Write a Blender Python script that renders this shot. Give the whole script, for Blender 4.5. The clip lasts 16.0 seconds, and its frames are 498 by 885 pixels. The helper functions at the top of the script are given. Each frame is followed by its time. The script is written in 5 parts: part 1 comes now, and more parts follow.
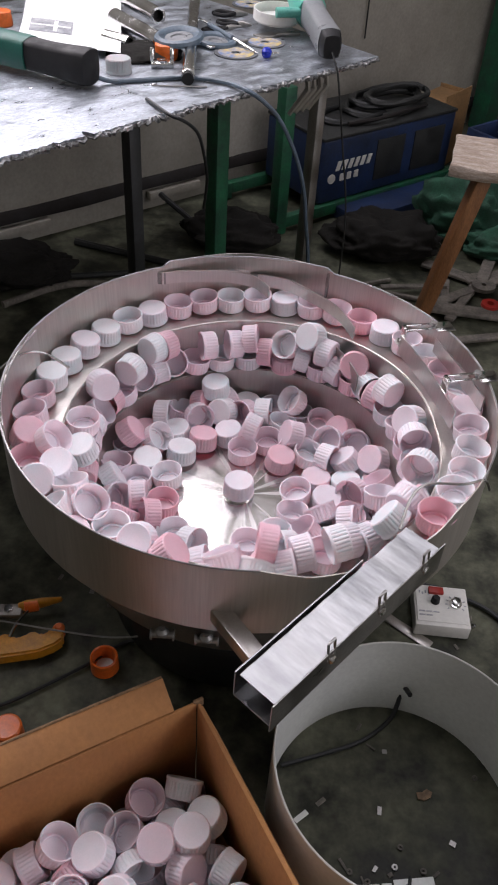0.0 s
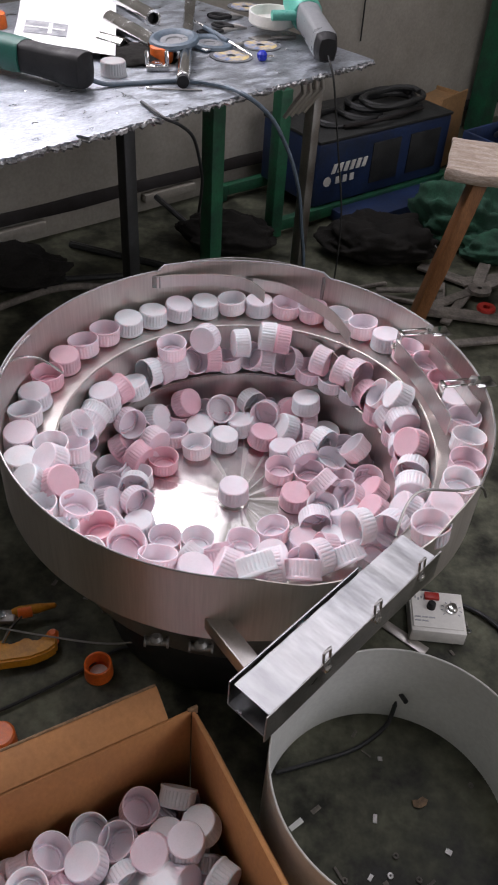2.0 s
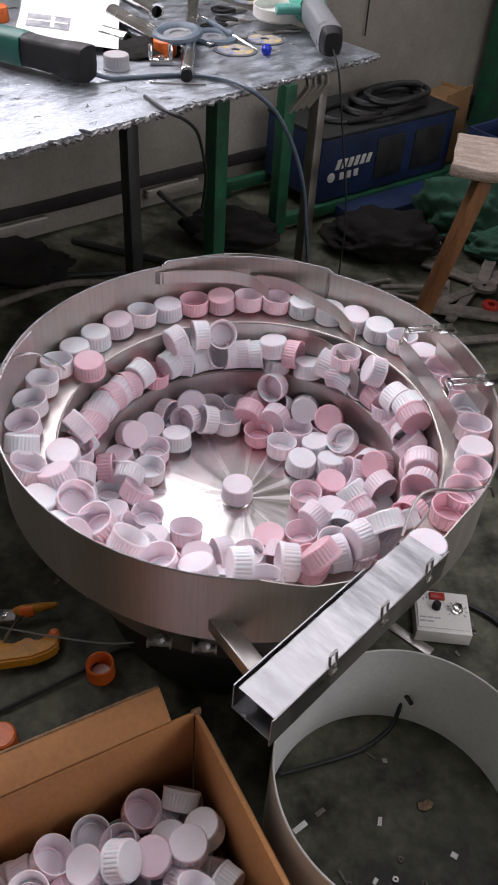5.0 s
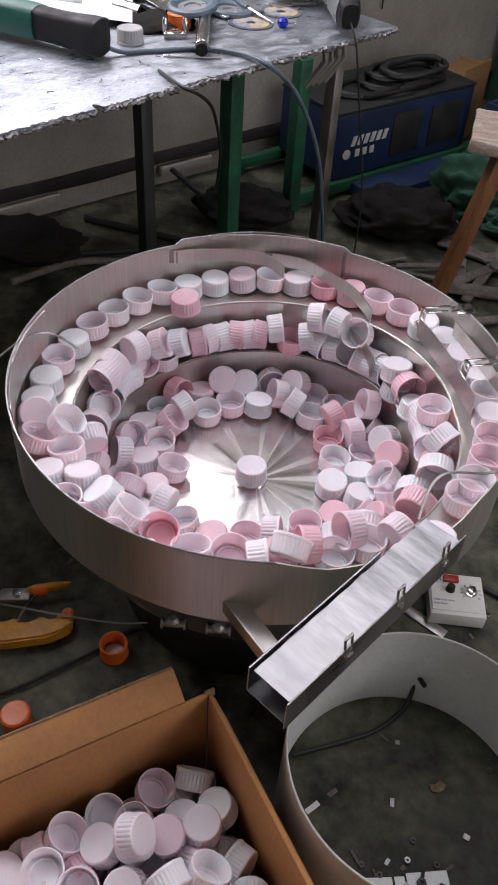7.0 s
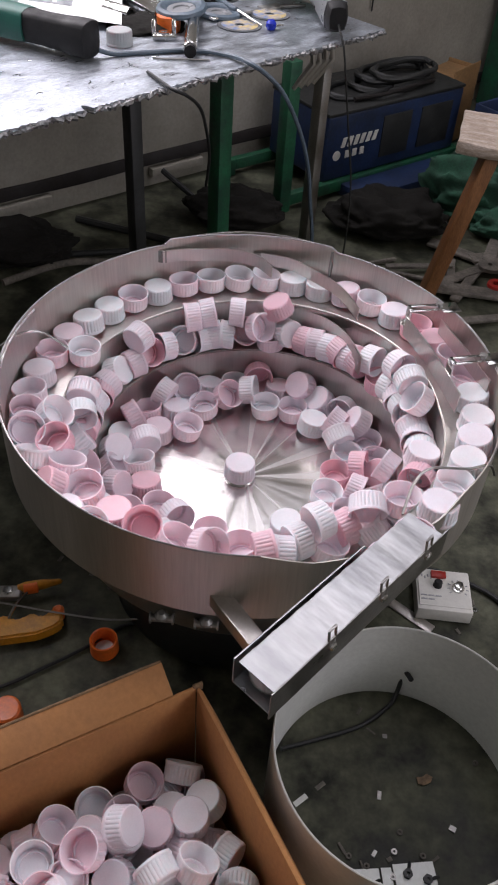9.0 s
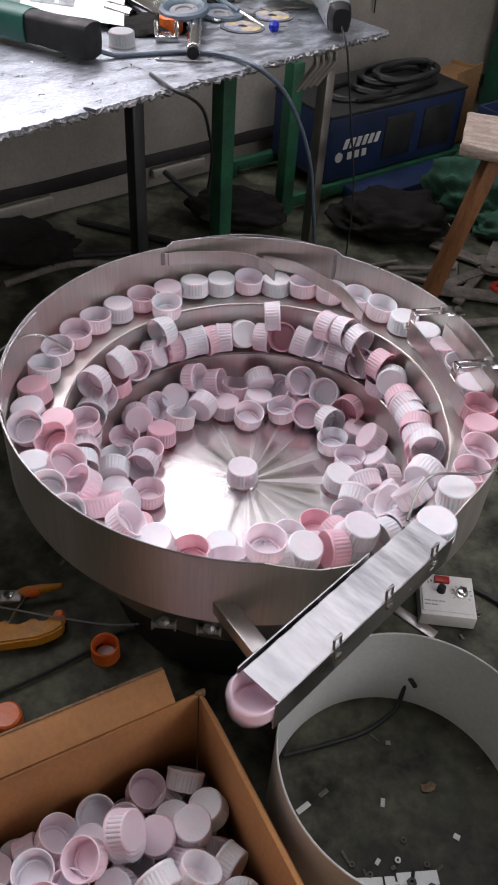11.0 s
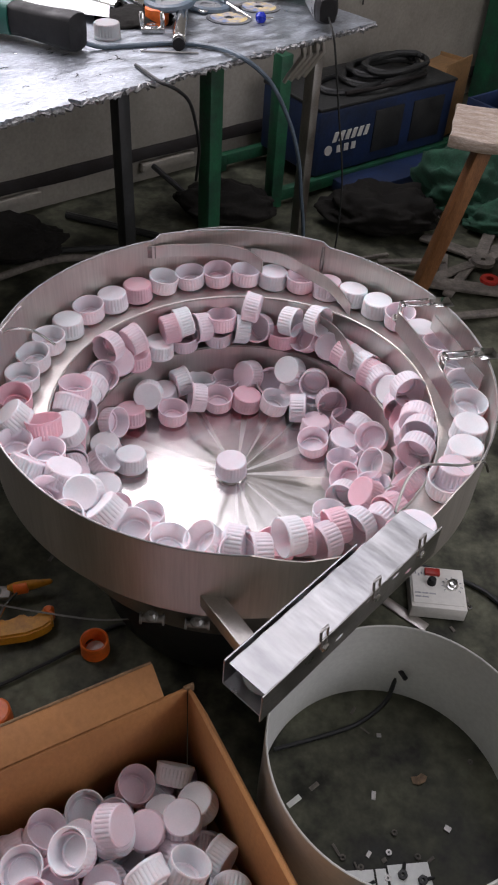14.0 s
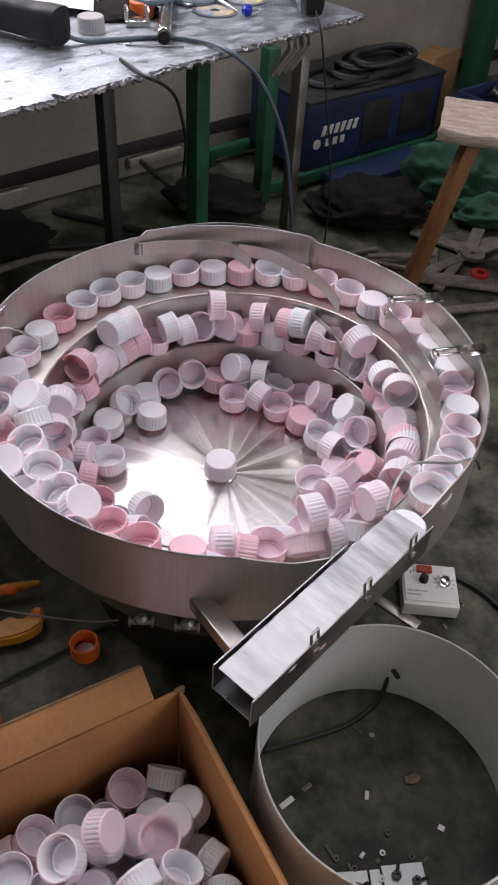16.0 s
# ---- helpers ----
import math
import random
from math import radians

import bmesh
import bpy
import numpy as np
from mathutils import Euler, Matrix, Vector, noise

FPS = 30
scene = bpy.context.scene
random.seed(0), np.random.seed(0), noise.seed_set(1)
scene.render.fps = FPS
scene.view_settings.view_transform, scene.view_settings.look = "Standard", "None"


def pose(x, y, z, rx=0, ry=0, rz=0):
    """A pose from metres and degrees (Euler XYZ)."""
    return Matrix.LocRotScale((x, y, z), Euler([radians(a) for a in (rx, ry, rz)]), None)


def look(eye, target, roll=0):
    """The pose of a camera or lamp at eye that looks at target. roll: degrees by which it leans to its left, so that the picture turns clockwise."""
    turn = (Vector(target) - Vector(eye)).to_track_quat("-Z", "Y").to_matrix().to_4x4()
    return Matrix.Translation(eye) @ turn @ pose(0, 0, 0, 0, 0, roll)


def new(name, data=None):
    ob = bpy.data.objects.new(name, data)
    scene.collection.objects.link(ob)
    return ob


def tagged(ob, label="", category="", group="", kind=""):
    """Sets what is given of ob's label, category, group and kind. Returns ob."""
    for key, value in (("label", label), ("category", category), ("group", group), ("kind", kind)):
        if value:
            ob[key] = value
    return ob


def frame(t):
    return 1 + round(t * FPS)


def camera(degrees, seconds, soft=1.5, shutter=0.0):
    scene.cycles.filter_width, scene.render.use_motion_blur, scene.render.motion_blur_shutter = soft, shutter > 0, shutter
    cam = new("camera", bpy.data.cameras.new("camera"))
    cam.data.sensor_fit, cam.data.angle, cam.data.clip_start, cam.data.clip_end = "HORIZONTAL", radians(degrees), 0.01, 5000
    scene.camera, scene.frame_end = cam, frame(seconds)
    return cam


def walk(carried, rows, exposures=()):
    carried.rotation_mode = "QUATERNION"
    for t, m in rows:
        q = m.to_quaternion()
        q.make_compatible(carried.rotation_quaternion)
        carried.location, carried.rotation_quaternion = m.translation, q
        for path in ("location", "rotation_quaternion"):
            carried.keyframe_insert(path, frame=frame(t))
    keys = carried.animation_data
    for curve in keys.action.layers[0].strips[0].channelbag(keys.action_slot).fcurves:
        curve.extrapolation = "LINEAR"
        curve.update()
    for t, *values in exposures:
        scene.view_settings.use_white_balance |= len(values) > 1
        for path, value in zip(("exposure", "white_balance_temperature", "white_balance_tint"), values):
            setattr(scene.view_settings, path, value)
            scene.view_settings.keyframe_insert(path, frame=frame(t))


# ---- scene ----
# ---- camera ----
cam = camera(34.366, 16.0, soft=2.0, shutter=0.5)
walk(cam, [
    (0.0, pose(0.0000, -1.0591, 1.3151, 48.811, -2.964, 2.409)),
    (0.5, pose(0.0001, -1.0599, 1.3165, 48.804, -2.996, 2.215)),
    (1.0, pose(0.0005, -1.0577, 1.3147, 48.874, -3.052, 2.161)),
    (1.5, pose(-0.0010, -1.0495, 1.3129, 48.934, -3.076, 2.237)),
    (2.0, pose(0.0009, -1.0485, 1.3154, 48.913, -3.181, 2.201)),
    (2.5, pose(0.0033, -1.0475, 1.3128, 48.957, -3.213, 2.197)),
    (3.0, pose(0.0038, -1.0475, 1.3122, 48.908, -3.253, 2.170)),
    (3.5, pose(0.0021, -1.0459, 1.3106, 48.813, -3.260, 2.110)),
    (4.0, pose(0.0001, -1.0430, 1.3097, 48.833, -3.235, 2.232)),
    (6.5, pose(-0.0080, -1.0263, 1.3010, 47.648, -2.980, 2.708)),
    (7.0, pose(-0.0092, -1.0260, 1.3014, 47.178, -2.899, 3.164)),
    (7.5, pose(-0.0064, -1.0315, 1.3010, 47.145, -2.911, 3.188)),
    (8.0, pose(-0.0022, -1.0342, 1.3019, 47.158, -3.007, 3.143)),
    (8.5, pose(0.0007, -1.0383, 1.3029, 47.226, -3.069, 3.129)),
    (9.0, pose(0.0028, -1.0413, 1.3064, 47.316, -3.038, 2.780)),
    (11.5, pose(-0.0030, -1.0289, 1.3024, 47.384, -3.134, 2.862)),
    (12.0, pose(-0.0022, -1.0291, 1.3008, 47.413, -3.175, 2.858)),
    (12.5, pose(0.0025, -1.0301, 1.2988, 47.444, -3.215, 2.851)),
    (13.0, pose(0.0075, -1.0288, 1.2957, 47.267, -3.137, 2.539)),
    (13.5, pose(0.0092, -1.0286, 1.2948, 47.119, -3.030, 2.267)),
    (14.0, pose(0.0082, -1.0283, 1.2959, 47.128, -3.071, 2.257)),
    (14.5, pose(0.0060, -1.0233, 1.2935, 47.215, -3.176, 2.243)),
    (15.0, pose(0.0082, -1.0210, 1.2946, 47.135, -3.181, 2.289)),
    (15.5, pose(0.0094, -1.0162, 1.2915, 47.047, -3.148, 2.039)),
    (16.0, pose(0.0132, -1.0130, 1.2914, 46.787, -3.049, 1.500)),
], exposures=[(0.0, 0.0, 6420, 19), (16.0, 0.0, 6420, 19)])
# ---- world and light ----
world = bpy.data.worlds.new("sky")
scene.world = world
world.use_nodes = True
_n = world.node_tree.nodes
_sky = _n.new("ShaderNodeTexSky")
_sky.sky_type = "NISHITA"
_sky.sun_disc = False
_sky.sun_elevation, _sky.sun_rotation = radians(40), radians(-30)
world.node_tree.links.new(_sky.outputs["Color"], _n["Background"].inputs["Color"])
_n["Background"].inputs["Strength"].default_value = 0.12


def area_light(name, m, w, h, power, colour):
    data = bpy.data.lights.new(name, "AREA")
    data.shape, data.size, data.size_y, data.energy, data.color = "RECTANGLE", w, h, power, colour
    ob = new(name, data)
    ob.matrix_world = m
    return ob


# the wall behind the bench runs at 40 degrees; U along it, N out of the back of it
WALL_A = radians(40)
U = Vector((math.cos(WALL_A), math.sin(WALL_A), 0))
N = Vector((-math.sin(WALL_A), math.cos(WALL_A), 0))
WALL_O = Vector((-0.09, 2.0, 0.0))
ROOM_H = 3.4
WIN = dict(a0=-2.6, a1=-0.3, z0=1.3, z1=3.15)
_wc = WALL_O + U * ((WIN["a0"] + WIN["a1"]) / 2) + N * 0.02 + Vector((0, 0, (WIN["z0"] + WIN["z1"]) / 2))
area_light("window_daylight", look(_wc, _wc - N * 1.0 + Vector((0, 0, -0.35))), WIN["a1"] - WIN["a0"], WIN["z1"] - WIN["z0"], 90, (1.0, 0.98, 0.99))
# side window daylight
_ws = Vector((-2.35, -0.6, 2.0))
area_light("side_window_daylight", look(_ws, _ws + Vector((1, 0.1, -0.3))), 2.0, 1.3, 3, (1.0, 0.98, 0.98))
# unseen fill light, added on the east side to brighten the metal ring
_we = Vector((2.36, -1.0, 1.75))
area_light("east_fill_light", look(_we, _we + Vector((-1, 0.15, -0.35))), 1.8, 1.4, 32, (1.0, 0.985, 0.98))
# unseen roof light over the work place, added to brighten chute, floor and caps
ROOF = (0.68, 1.0, 1.3, 2.5)
area_light("roof_fill_light", look((ROOF[0], ROOF[1], ROOM_H + 0.03), (ROOF[0], ROOF[1] + 0.001, 0)), ROOF[2], ROOF[3], 27, (1.0, 0.985, 0.98))
# ---- materials ----
def mat(name, base, rough=0.5, metal=0.0, var=0.15, scale=20.0, fine=180.0, bump=0.1, alt=None, alt_amount=0.5, coat=0.0,
        sub=0.0, stretch=(1, 1, 1), rough_var=0.15, random_tint=0.0, spec=0.5, dist=0.002):
    """A surface with variation at two scales: broad stains and fine grain, with relief."""
    m = bpy.data.materials.new(name)
    m.use_nodes = True
    nt = m.node_tree
    nd, ln = nt.nodes, nt.links
    b = nd["Principled BSDF"]
    tc = nd.new("ShaderNodeTexCoord")
    mp = nd.new("ShaderNodeMapping")
    mp.inputs["Scale"].default_value = stretch
    ln.new(tc.outputs["Object"], mp.inputs["Vector"])
    broad, grain = nd.new("ShaderNodeTexNoise"), nd.new("ShaderNodeTexNoise")
    for tex, sc, det in ((broad, scale, 5), (grain, fine, 3)):
        tex.inputs["Scale"].default_value, tex.inputs["Detail"].default_value = sc, det
        tex.inputs["Roughness"].default_value = 0.62
        ln.new(mp.outputs["Vector"], tex.inputs["Vector"])
    ramp = nd.new("ShaderNodeValToRGB")
    ramp.color_ramp.elements[0].position, ramp.color_ramp.elements[1].position = 0.36, 0.64
    alt = alt or tuple(c * (1 - var * 1.6) for c in base)
    ramp.color_ramp.elements[0].color = (*alt, 1)
    ramp.color_ramp.elements[1].color = (*base, 1)
    ln.new(broad.outputs["Fac"], ramp.inputs["Fac"])
    mix = nd.new("ShaderNodeMix")
    mix.data_type, mix.blend_type = "RGBA", "MULTIPLY"
    mix.inputs["Factor"].default_value = 1.0
    ln.new(ramp.outputs["Color"], mix.inputs[6])
    mr = nd.new("ShaderNodeMapRange")
    mr.inputs["From Min"].default_value, mr.inputs["From Max"].default_value = 0.3, 0.7
    mr.inputs["To Min"].default_value, mr.inputs["To Max"].default_value = 1 - var, 1 + var * 0.5
    ln.new(grain.outputs["Fac"], mr.inputs["Value"])
    ln.new(mr.outputs["Result"], mix.inputs[7])
    out = mix.outputs[2]
    if random_tint:
        info = nd.new("ShaderNodeObjectInfo")
        hs = nd.new("ShaderNodeHueSaturation")
        m2 = nd.new("ShaderNodeMapRange")
        m2.inputs["To Min"].default_value, m2.inputs["To Max"].default_value = 1 - random_tint, 1 + random_tint
        ln.new(info.outputs["Random"], m2.inputs["Value"])
        ln.new(m2.outputs["Result"], hs.inputs["Value"])
        ln.new(out, hs.inputs["Color"])
        out = hs.outputs["Color"]
    ln.new(out, b.inputs["Base Color"])
    b.inputs["Metallic"].default_value = metal
    b.inputs["Specular IOR Level"].default_value = spec
    b.inputs["Coat Weight"].default_value = coat
    if sub:
        b.inputs["Subsurface Weight"].default_value = sub
        b.inputs["Subsurface Radius"].default_value = (0.012, 0.007, 0.007)
        b.inputs["Subsurface Scale"].default_value = 0.8
    rr = nd.new("ShaderNodeMapRange")
    rr.inputs["From Min"].default_value, rr.inputs["From Max"].default_value = 0.3, 0.7
    rr.inputs["To Min"].default_value, rr.inputs["To Max"].default_value = max(0.03, rough - rough_var), min(1, rough + rough_var)
    ln.new(broad.outputs["Fac"], rr.inputs["Value"])
    ln.new(rr.outputs["Result"], b.inputs["Roughness"])
    if bump:
        bp = nd.new("ShaderNodeBump")
        bp.inputs["Strength"].default_value, bp.inputs["Distance"].default_value = bump, dist
        ln.new(grain.outputs["Fac"], bp.inputs["Height"])
        ln.new(bp.outputs["Normal"], b.inputs["Normal"])
    return m


M = dict(
    steel=mat("brushed_steel", (0.57, 0.54, 0.51), 0.34, 1.0, 0.08, 6, 260, 0.05, stretch=(1, 1, 0.06), rough_var=0.06),
    wall_steel=mat("scuffed_steel_wall", (0.60, 0.565, 0.525), 0.48, 1.0, 0.10, 5, 240, 0.06, alt=(0.46, 0.43, 0.395), stretch=(1, 1, 0.05), rough_var=0.10),
    steel_floor=mat("polished_steel", (0.66, 0.64, 0.63), 0.2, 1.0, 0.06, 9, 90, 0.10, rough_var=0.07),
    steel_dark=mat("dull_steel", (0.36, 0.35, 0.33), 0.42, 1.0, 0.15, 14, 200, 0.1),
    chute=mat("chute_steel", (0.34, 0.34, 0.345), 0.36, 1.0, 0.12, 25, 60, 0.3, rough_var=0.14),
    cover=mat("cover_steel", (0.54, 0.54, 0.545), 0.42, 1.0, 0.15, 22, 26, 0.5, alt=(0.30, 0.30, 0.305), stretch=(1, 0.3, 1), rough_var=0.16, dist=0.004),
    chrome=mat("chrome", (0.75, 0.75, 0.74), 0.15, 1.0, 0.05, 30, 200, 0.03),
    tabletop=mat("worn_zinc_sheet", (0.46, 0.50, 0.55), 0.42, 0.8, 0.3, 24, 120, 0.8, alt=(0.28, 0.305, 0.335), stretch=(0.6, 1.3, 1), rough_var=0.2),
    edge=mat("ragged_edge", (0.5, 0.5, 0.5), 0.5, 0.8, 0.5, 60, 220, 0.8),
    concrete=mat("oily_concrete", (0.125, 0.130, 0.090), 0.62, 0.0, 0.30, 8.5, 45, 0.5, alt=(0.013, 0.014, 0.009), rough_var=0.2, spec=0.3),
    plaster=mat("dirty_plaster", (0.38, 0.36, 0.315), 0.8, 0.0, 0.12, 2.5, 90, 0.2, alt=(0.25, 0.235, 0.20)),
    ceiling=mat("sheet_ceiling", (0.35, 0.35, 0.34), 0.8, 0.0, 0.12, 2.5, 90, 0.2),
    black=mat("black_paint", (0.018, 0.02, 0.021), 0.5, 0.0, 0.3, 12, 120, 0.15),
    rubber=mat("black_rubber", (0.012, 0.012, 0.013), 0.6, 0.0, 0.2, 30, 200, 0.1, spec=0.35),
    green=mat("green_paint", (0.015, 0.13, 0.06), 0.45, 0.0, 0.25, 14, 120, 0.15, alt=(0.02, 0.07, 0.045)),
    teal=mat("teal_plastic", (0.006, 0.10, 0.075), 0.4, 0.0, 0.12, 20, 220, 0.08),
    mint=mat("mint_plastic", (0.10, 0.42, 0.34), 0.4, 0.0, 0.12, 20, 220, 0.08),
    card=mat("cardboard", (0.44, 0.205, 0.07), 0.75, 0.0, 0.12, 5, 140, 0.12, alt=(0.33, 0.15, 0.055), stretch=(1, 1, 0.5)),
    card_edge=mat("cardboard_edge", (0.28, 0.17, 0.09), 0.85, 0.0, 0.3, 40, 300, 0.4),
    ring=mat("grey_sheet", (0.74, 0.76, 0.73), 0.42, 0.15, 0.08, 5, 120, 0.06, rough_var=0.08),
    blue=mat("blue_enamel", (0.011, 0.032, 0.105), 0.55, 0.0, 0.3, 8, 90, 0.1, alt=(0.012, 0.022, 0.055)),
    wood_top=mat("worn_wood", (0.52, 0.44, 0.38), 0.8, 0.0, 0.35, 14, 90, 0.6, alt=(0.33, 0.25, 0.19), stretch=(1, 5, 5)),
    wood=mat("varnished_wood", (0.27, 0.12, 0.045), 0.5, 0.0, 0.3, 8, 80, 0.25, alt=(0.17, 0.07, 0.025), stretch=(6, 6, 1)),
    white=mat("white_plastic", (0.75, 0.74, 0.70), 0.4, 0.0, 0.06, 20, 150, 0.05),
    paper=mat("paper", (0.85, 0.85, 0.86), 0.8, 0.0, 0.03, 8, 150, 0.08),
    ink=mat("grey_print", (0.22, 0.23, 0.25), 0.8, 0.0, 0.2, 30, 150, 0.05, alt=(0.45, 0.46, 0.48)),
    orange=mat("orange_plastic", (0.80, 0.16, 0.02), 0.4, 0.0, 0.12, 20, 150, 0.08),
    yellow=mat("yellow_plastic", (0.62, 0.27, 0.015), 0.45, 0.0, 0.2, 14, 150, 0.1),
    bluegrey=mat("bluegrey_plastic", (0.10, 0.14, 0.18), 0.45, 0.0, 0.2, 20, 150, 0.1),
    bluegem=mat("blue_plastic", (0.01, 0.03, 0.45), 0.25, 0.0, 0.1, 20, 150, 0.03),
    scrap=mat("grey_wood_scrap", (0.20, 0.18, 0.155), 0.8, 0.0, 0.3, 20, 120, 0.3),
    cloth=mat("green_cloth", (0.02, 0.085, 0.05), 0.9, 0.0, 0.3, 14, 160, 0.5),
    bag=mat("dark_sack", (0.024, 0.026, 0.025), 0.6, 0.0, 0.3, 12, 120, 0.6),
    red=mat("red_plastic", (0.45, 0.03, 0.02), 0.45, 0.0, 0.15, 20, 150, 0.05),
    skirting=mat("dark_red_skirting", (0.010, 0.007, 0.006), 0.85, 0.0, 0.3, 9, 90, 0.3),
    disc_face=mat("disc_label", (0.55, 0.42, 0.16), 0.6, 0.0, 0.3, 40, 200, 0.1, alt=(0.12, 0.2, 0.4)),
    handle_grey=mat("grey_plastic", (0.22, 0.23, 0.24), 0.35, 0.0, 0.12, 16, 150, 0.08),
    abrasive=mat("abrasive_disc", (0.13, 0.14, 0.15), 0.85, 0.0, 0.25, 30, 400, 0.5),
    leaf=mat("dry_leaf", (0.30, 0.20, 0.12), 0.8, 0.0, 0.3, 40, 200, 0.3),
    wire=mat("dull_wire", (0.32, 0.32, 0.31), 0.45, 0.6, 0.15, 30, 200, 0.05),
    soil=mat("black_rag", (0.020, 0.019, 0.017), 0.95, 0.0, 0.3, 12, 130, 0.4, spec=0.15),
    tan=mat("tan_board", (0.30, 0.17, 0.07), 0.8, 0.0, 0.2, 8, 130, 0.2),
)
_nt = M["steel_floor"].node_tree
_tc, _gr, _nz = _nt.nodes.new("ShaderNodeTexCoord"), _nt.nodes.new("ShaderNodeTexGradient"), _nt.nodes.new("ShaderNodeTexNoise")
_mr = _nt.nodes.new("ShaderNodeMapRange")
_mu = _nt.nodes.new("ShaderNodeMath")
_gr.gradient_type, _nz.noise_dimensions, _mu.operation = "RADIAL", "1D", "MULTIPLY"
_mu.inputs[1].default_value = 26.0
_nz.inputs["Scale"].default_value, _nz.inputs["Detail"].default_value = 1.0, 5
_mr.inputs["From Min"].default_value, _mr.inputs["From Max"].default_value = 0.3, 0.7
_mr.inputs["To Min"].default_value, _mr.inputs["To Max"].default_value = 0.13, 0.33
_nt.links.new(_tc.outputs["Object"], _gr.inputs["Vector"])
_nt.links.new(_gr.outputs["Fac"], _mu.inputs[0])
_nt.links.new(_mu.outputs[0], _nz.inputs["W"])
_nt.links.new(_nz.outputs["Fac"], _mr.inputs["Value"])
_nt.links.new(_mr.outputs["Result"], _nt.nodes["Principled BSDF"].inputs["Roughness"])
CAP_COLOURS = {
    "grey": ((0.42, 0.42, 0.43), "translucent grey"),
    "white": ((0.86, 0.80, 0.85), "milky white"),
    "blush": ((0.86, 0.735, 0.805), "blush white"),
    "pale": ((0.83, 0.64, 0.71), "pale pink"),
    "pink": ((0.80, 0.48, 0.55), "pink"),
}
CAP_M = {k: mat("cap_" + k, c, 0.38, 0.0, 0.04, 30, 400, 0.04, sub=0.6, random_tint=0.05, rough_var=0.05) for k, (c, _) in CAP_COLOURS.items()}
# ---- mesh helpers ----
def smooth_mesh(bm, angle=35):
    for e in bm.edges:
        if len(e.link_faces) == 2:
            e.smooth = e.calc_face_angle(0) < radians(angle)
    for f in bm.faces:
        f.smooth = True


def mesh_of(name, bm, material, angle=35):
    smooth_mesh(bm, angle)
    me = bpy.data.meshes.new(name)
    bm.to_mesh(me)
    bm.free()
    me.materials.append(material)
    return me


def thing(name, m=None, label="", category="", group="", kind=""):
    ob = tagged(new(name), label, category, group, kind)
    if m is not None:
        ob.matrix_basis = m
    return ob


def solid(name, bm, material, m=None, label="", category="", group="", kind="", angle=35):
    ob = tagged(new(name, mesh_of(name, bm, material, angle)), label, category, group, kind)
    if m is not None:
        ob.matrix_basis = m
    return ob


def part(name, bm, material, parent, label="", angle=35):
    ob = new(name, mesh_of(name, bm, material, angle))
    ob.parent = parent
    if label:
        ob["label"] = label
    return ob


def box(size, at=(0, 0, 0), bevel=0.003, segments=2, m=None, bm=None):
    bm = bm or bmesh.new()
    new_v = bmesh.ops.create_cube(bm, size=1.0)["verts"]
    for v in new_v:
        v.co = Vector((v.co.x * size[0], v.co.y * size[1], v.co.z * size[2]))
    if bevel:
        edges = list({e for v in new_v for e in v.link_edges})
        made = bmesh.ops.bevel(bm, geom=edges, offset=min(bevel, min(size) * 0.45), segments=segments, affect="EDGES", profile=0.5)
        new_v = list(set(made["verts"]) | {v for v in new_v if v.is_valid})
    mm = (m or Matrix.Identity(4)) @ Matrix.Translation(at)
    for v in new_v:
        v.co = mm @ v.co
    return bm


def lathe(profile, n=48, m=None, bm=None, close=False):
    """Turns (r, z) points round z; close joins the last to the first."""
    bm = bm or bmesh.new()
    mm = m or Matrix.Identity(4)
    rings = []
    for r, z in profile:
        if r < 1e-6:
            rings.append([bm.verts.new(mm @ Vector((0, 0, z)))])
        else:
            rings.append([bm.verts.new(mm @ Vector((r * math.sin(2 * math.pi * k / n), r * math.cos(2 * math.pi * k / n), z))) for k in range(n)])
    pairs = list(zip(rings, rings[1:])) + ([(rings[-1], rings[0])] if close else [])
    for a, b in pairs:
        for k in range(n):
            q = [a[k % len(a)], a[(k + 1) % n % len(a)], b[(k + 1) % n % len(b)], b[k % len(b)]]
            q = [v for i, v in enumerate(q) if v not in q[:i]]
            if len(q) > 2:
                bm.faces.new(q)
    bmesh.ops.recalc_face_normals(bm, faces=bm.faces)
    return bm


def tube(points, radius, n=8, bm=None, cap=True):
    """A round bar along points; radius may be a list."""
    bm = bm or bmesh.new()
    pts = [Vector(p) for p in points]
    rad = radius if isinstance(radius, (list, tuple)) else [radius] * len(pts)
    rings, side = [], None
    for i, p in enumerate(pts):
        d = (pts[min(i + 1, len(pts) - 1)] - pts[max(i - 1, 0)]).normalized()
        if side is None:
            side = d.orthogonal().normalized()
        side = (side - d * side.dot(d)).normalized()
        up = d.cross(side)
        rings.append([bm.verts.new(p + rad[i] * (side * math.cos(2 * math.pi * k / n) + up * math.sin(2 * math.pi * k / n))) for k in range(n)])
    for a, b in zip(rings, rings[1:]):
        for k in range(n):
            bm.faces.new((a[k], a[(k + 1) % n], b[(k + 1) % n], b[k]))
    if cap:
        bm.faces.new(rings[0][::-1])
        bm.faces.new(rings[-1])
    bmesh.ops.recalc_face_normals(bm, faces=bm.faces)
    return bm


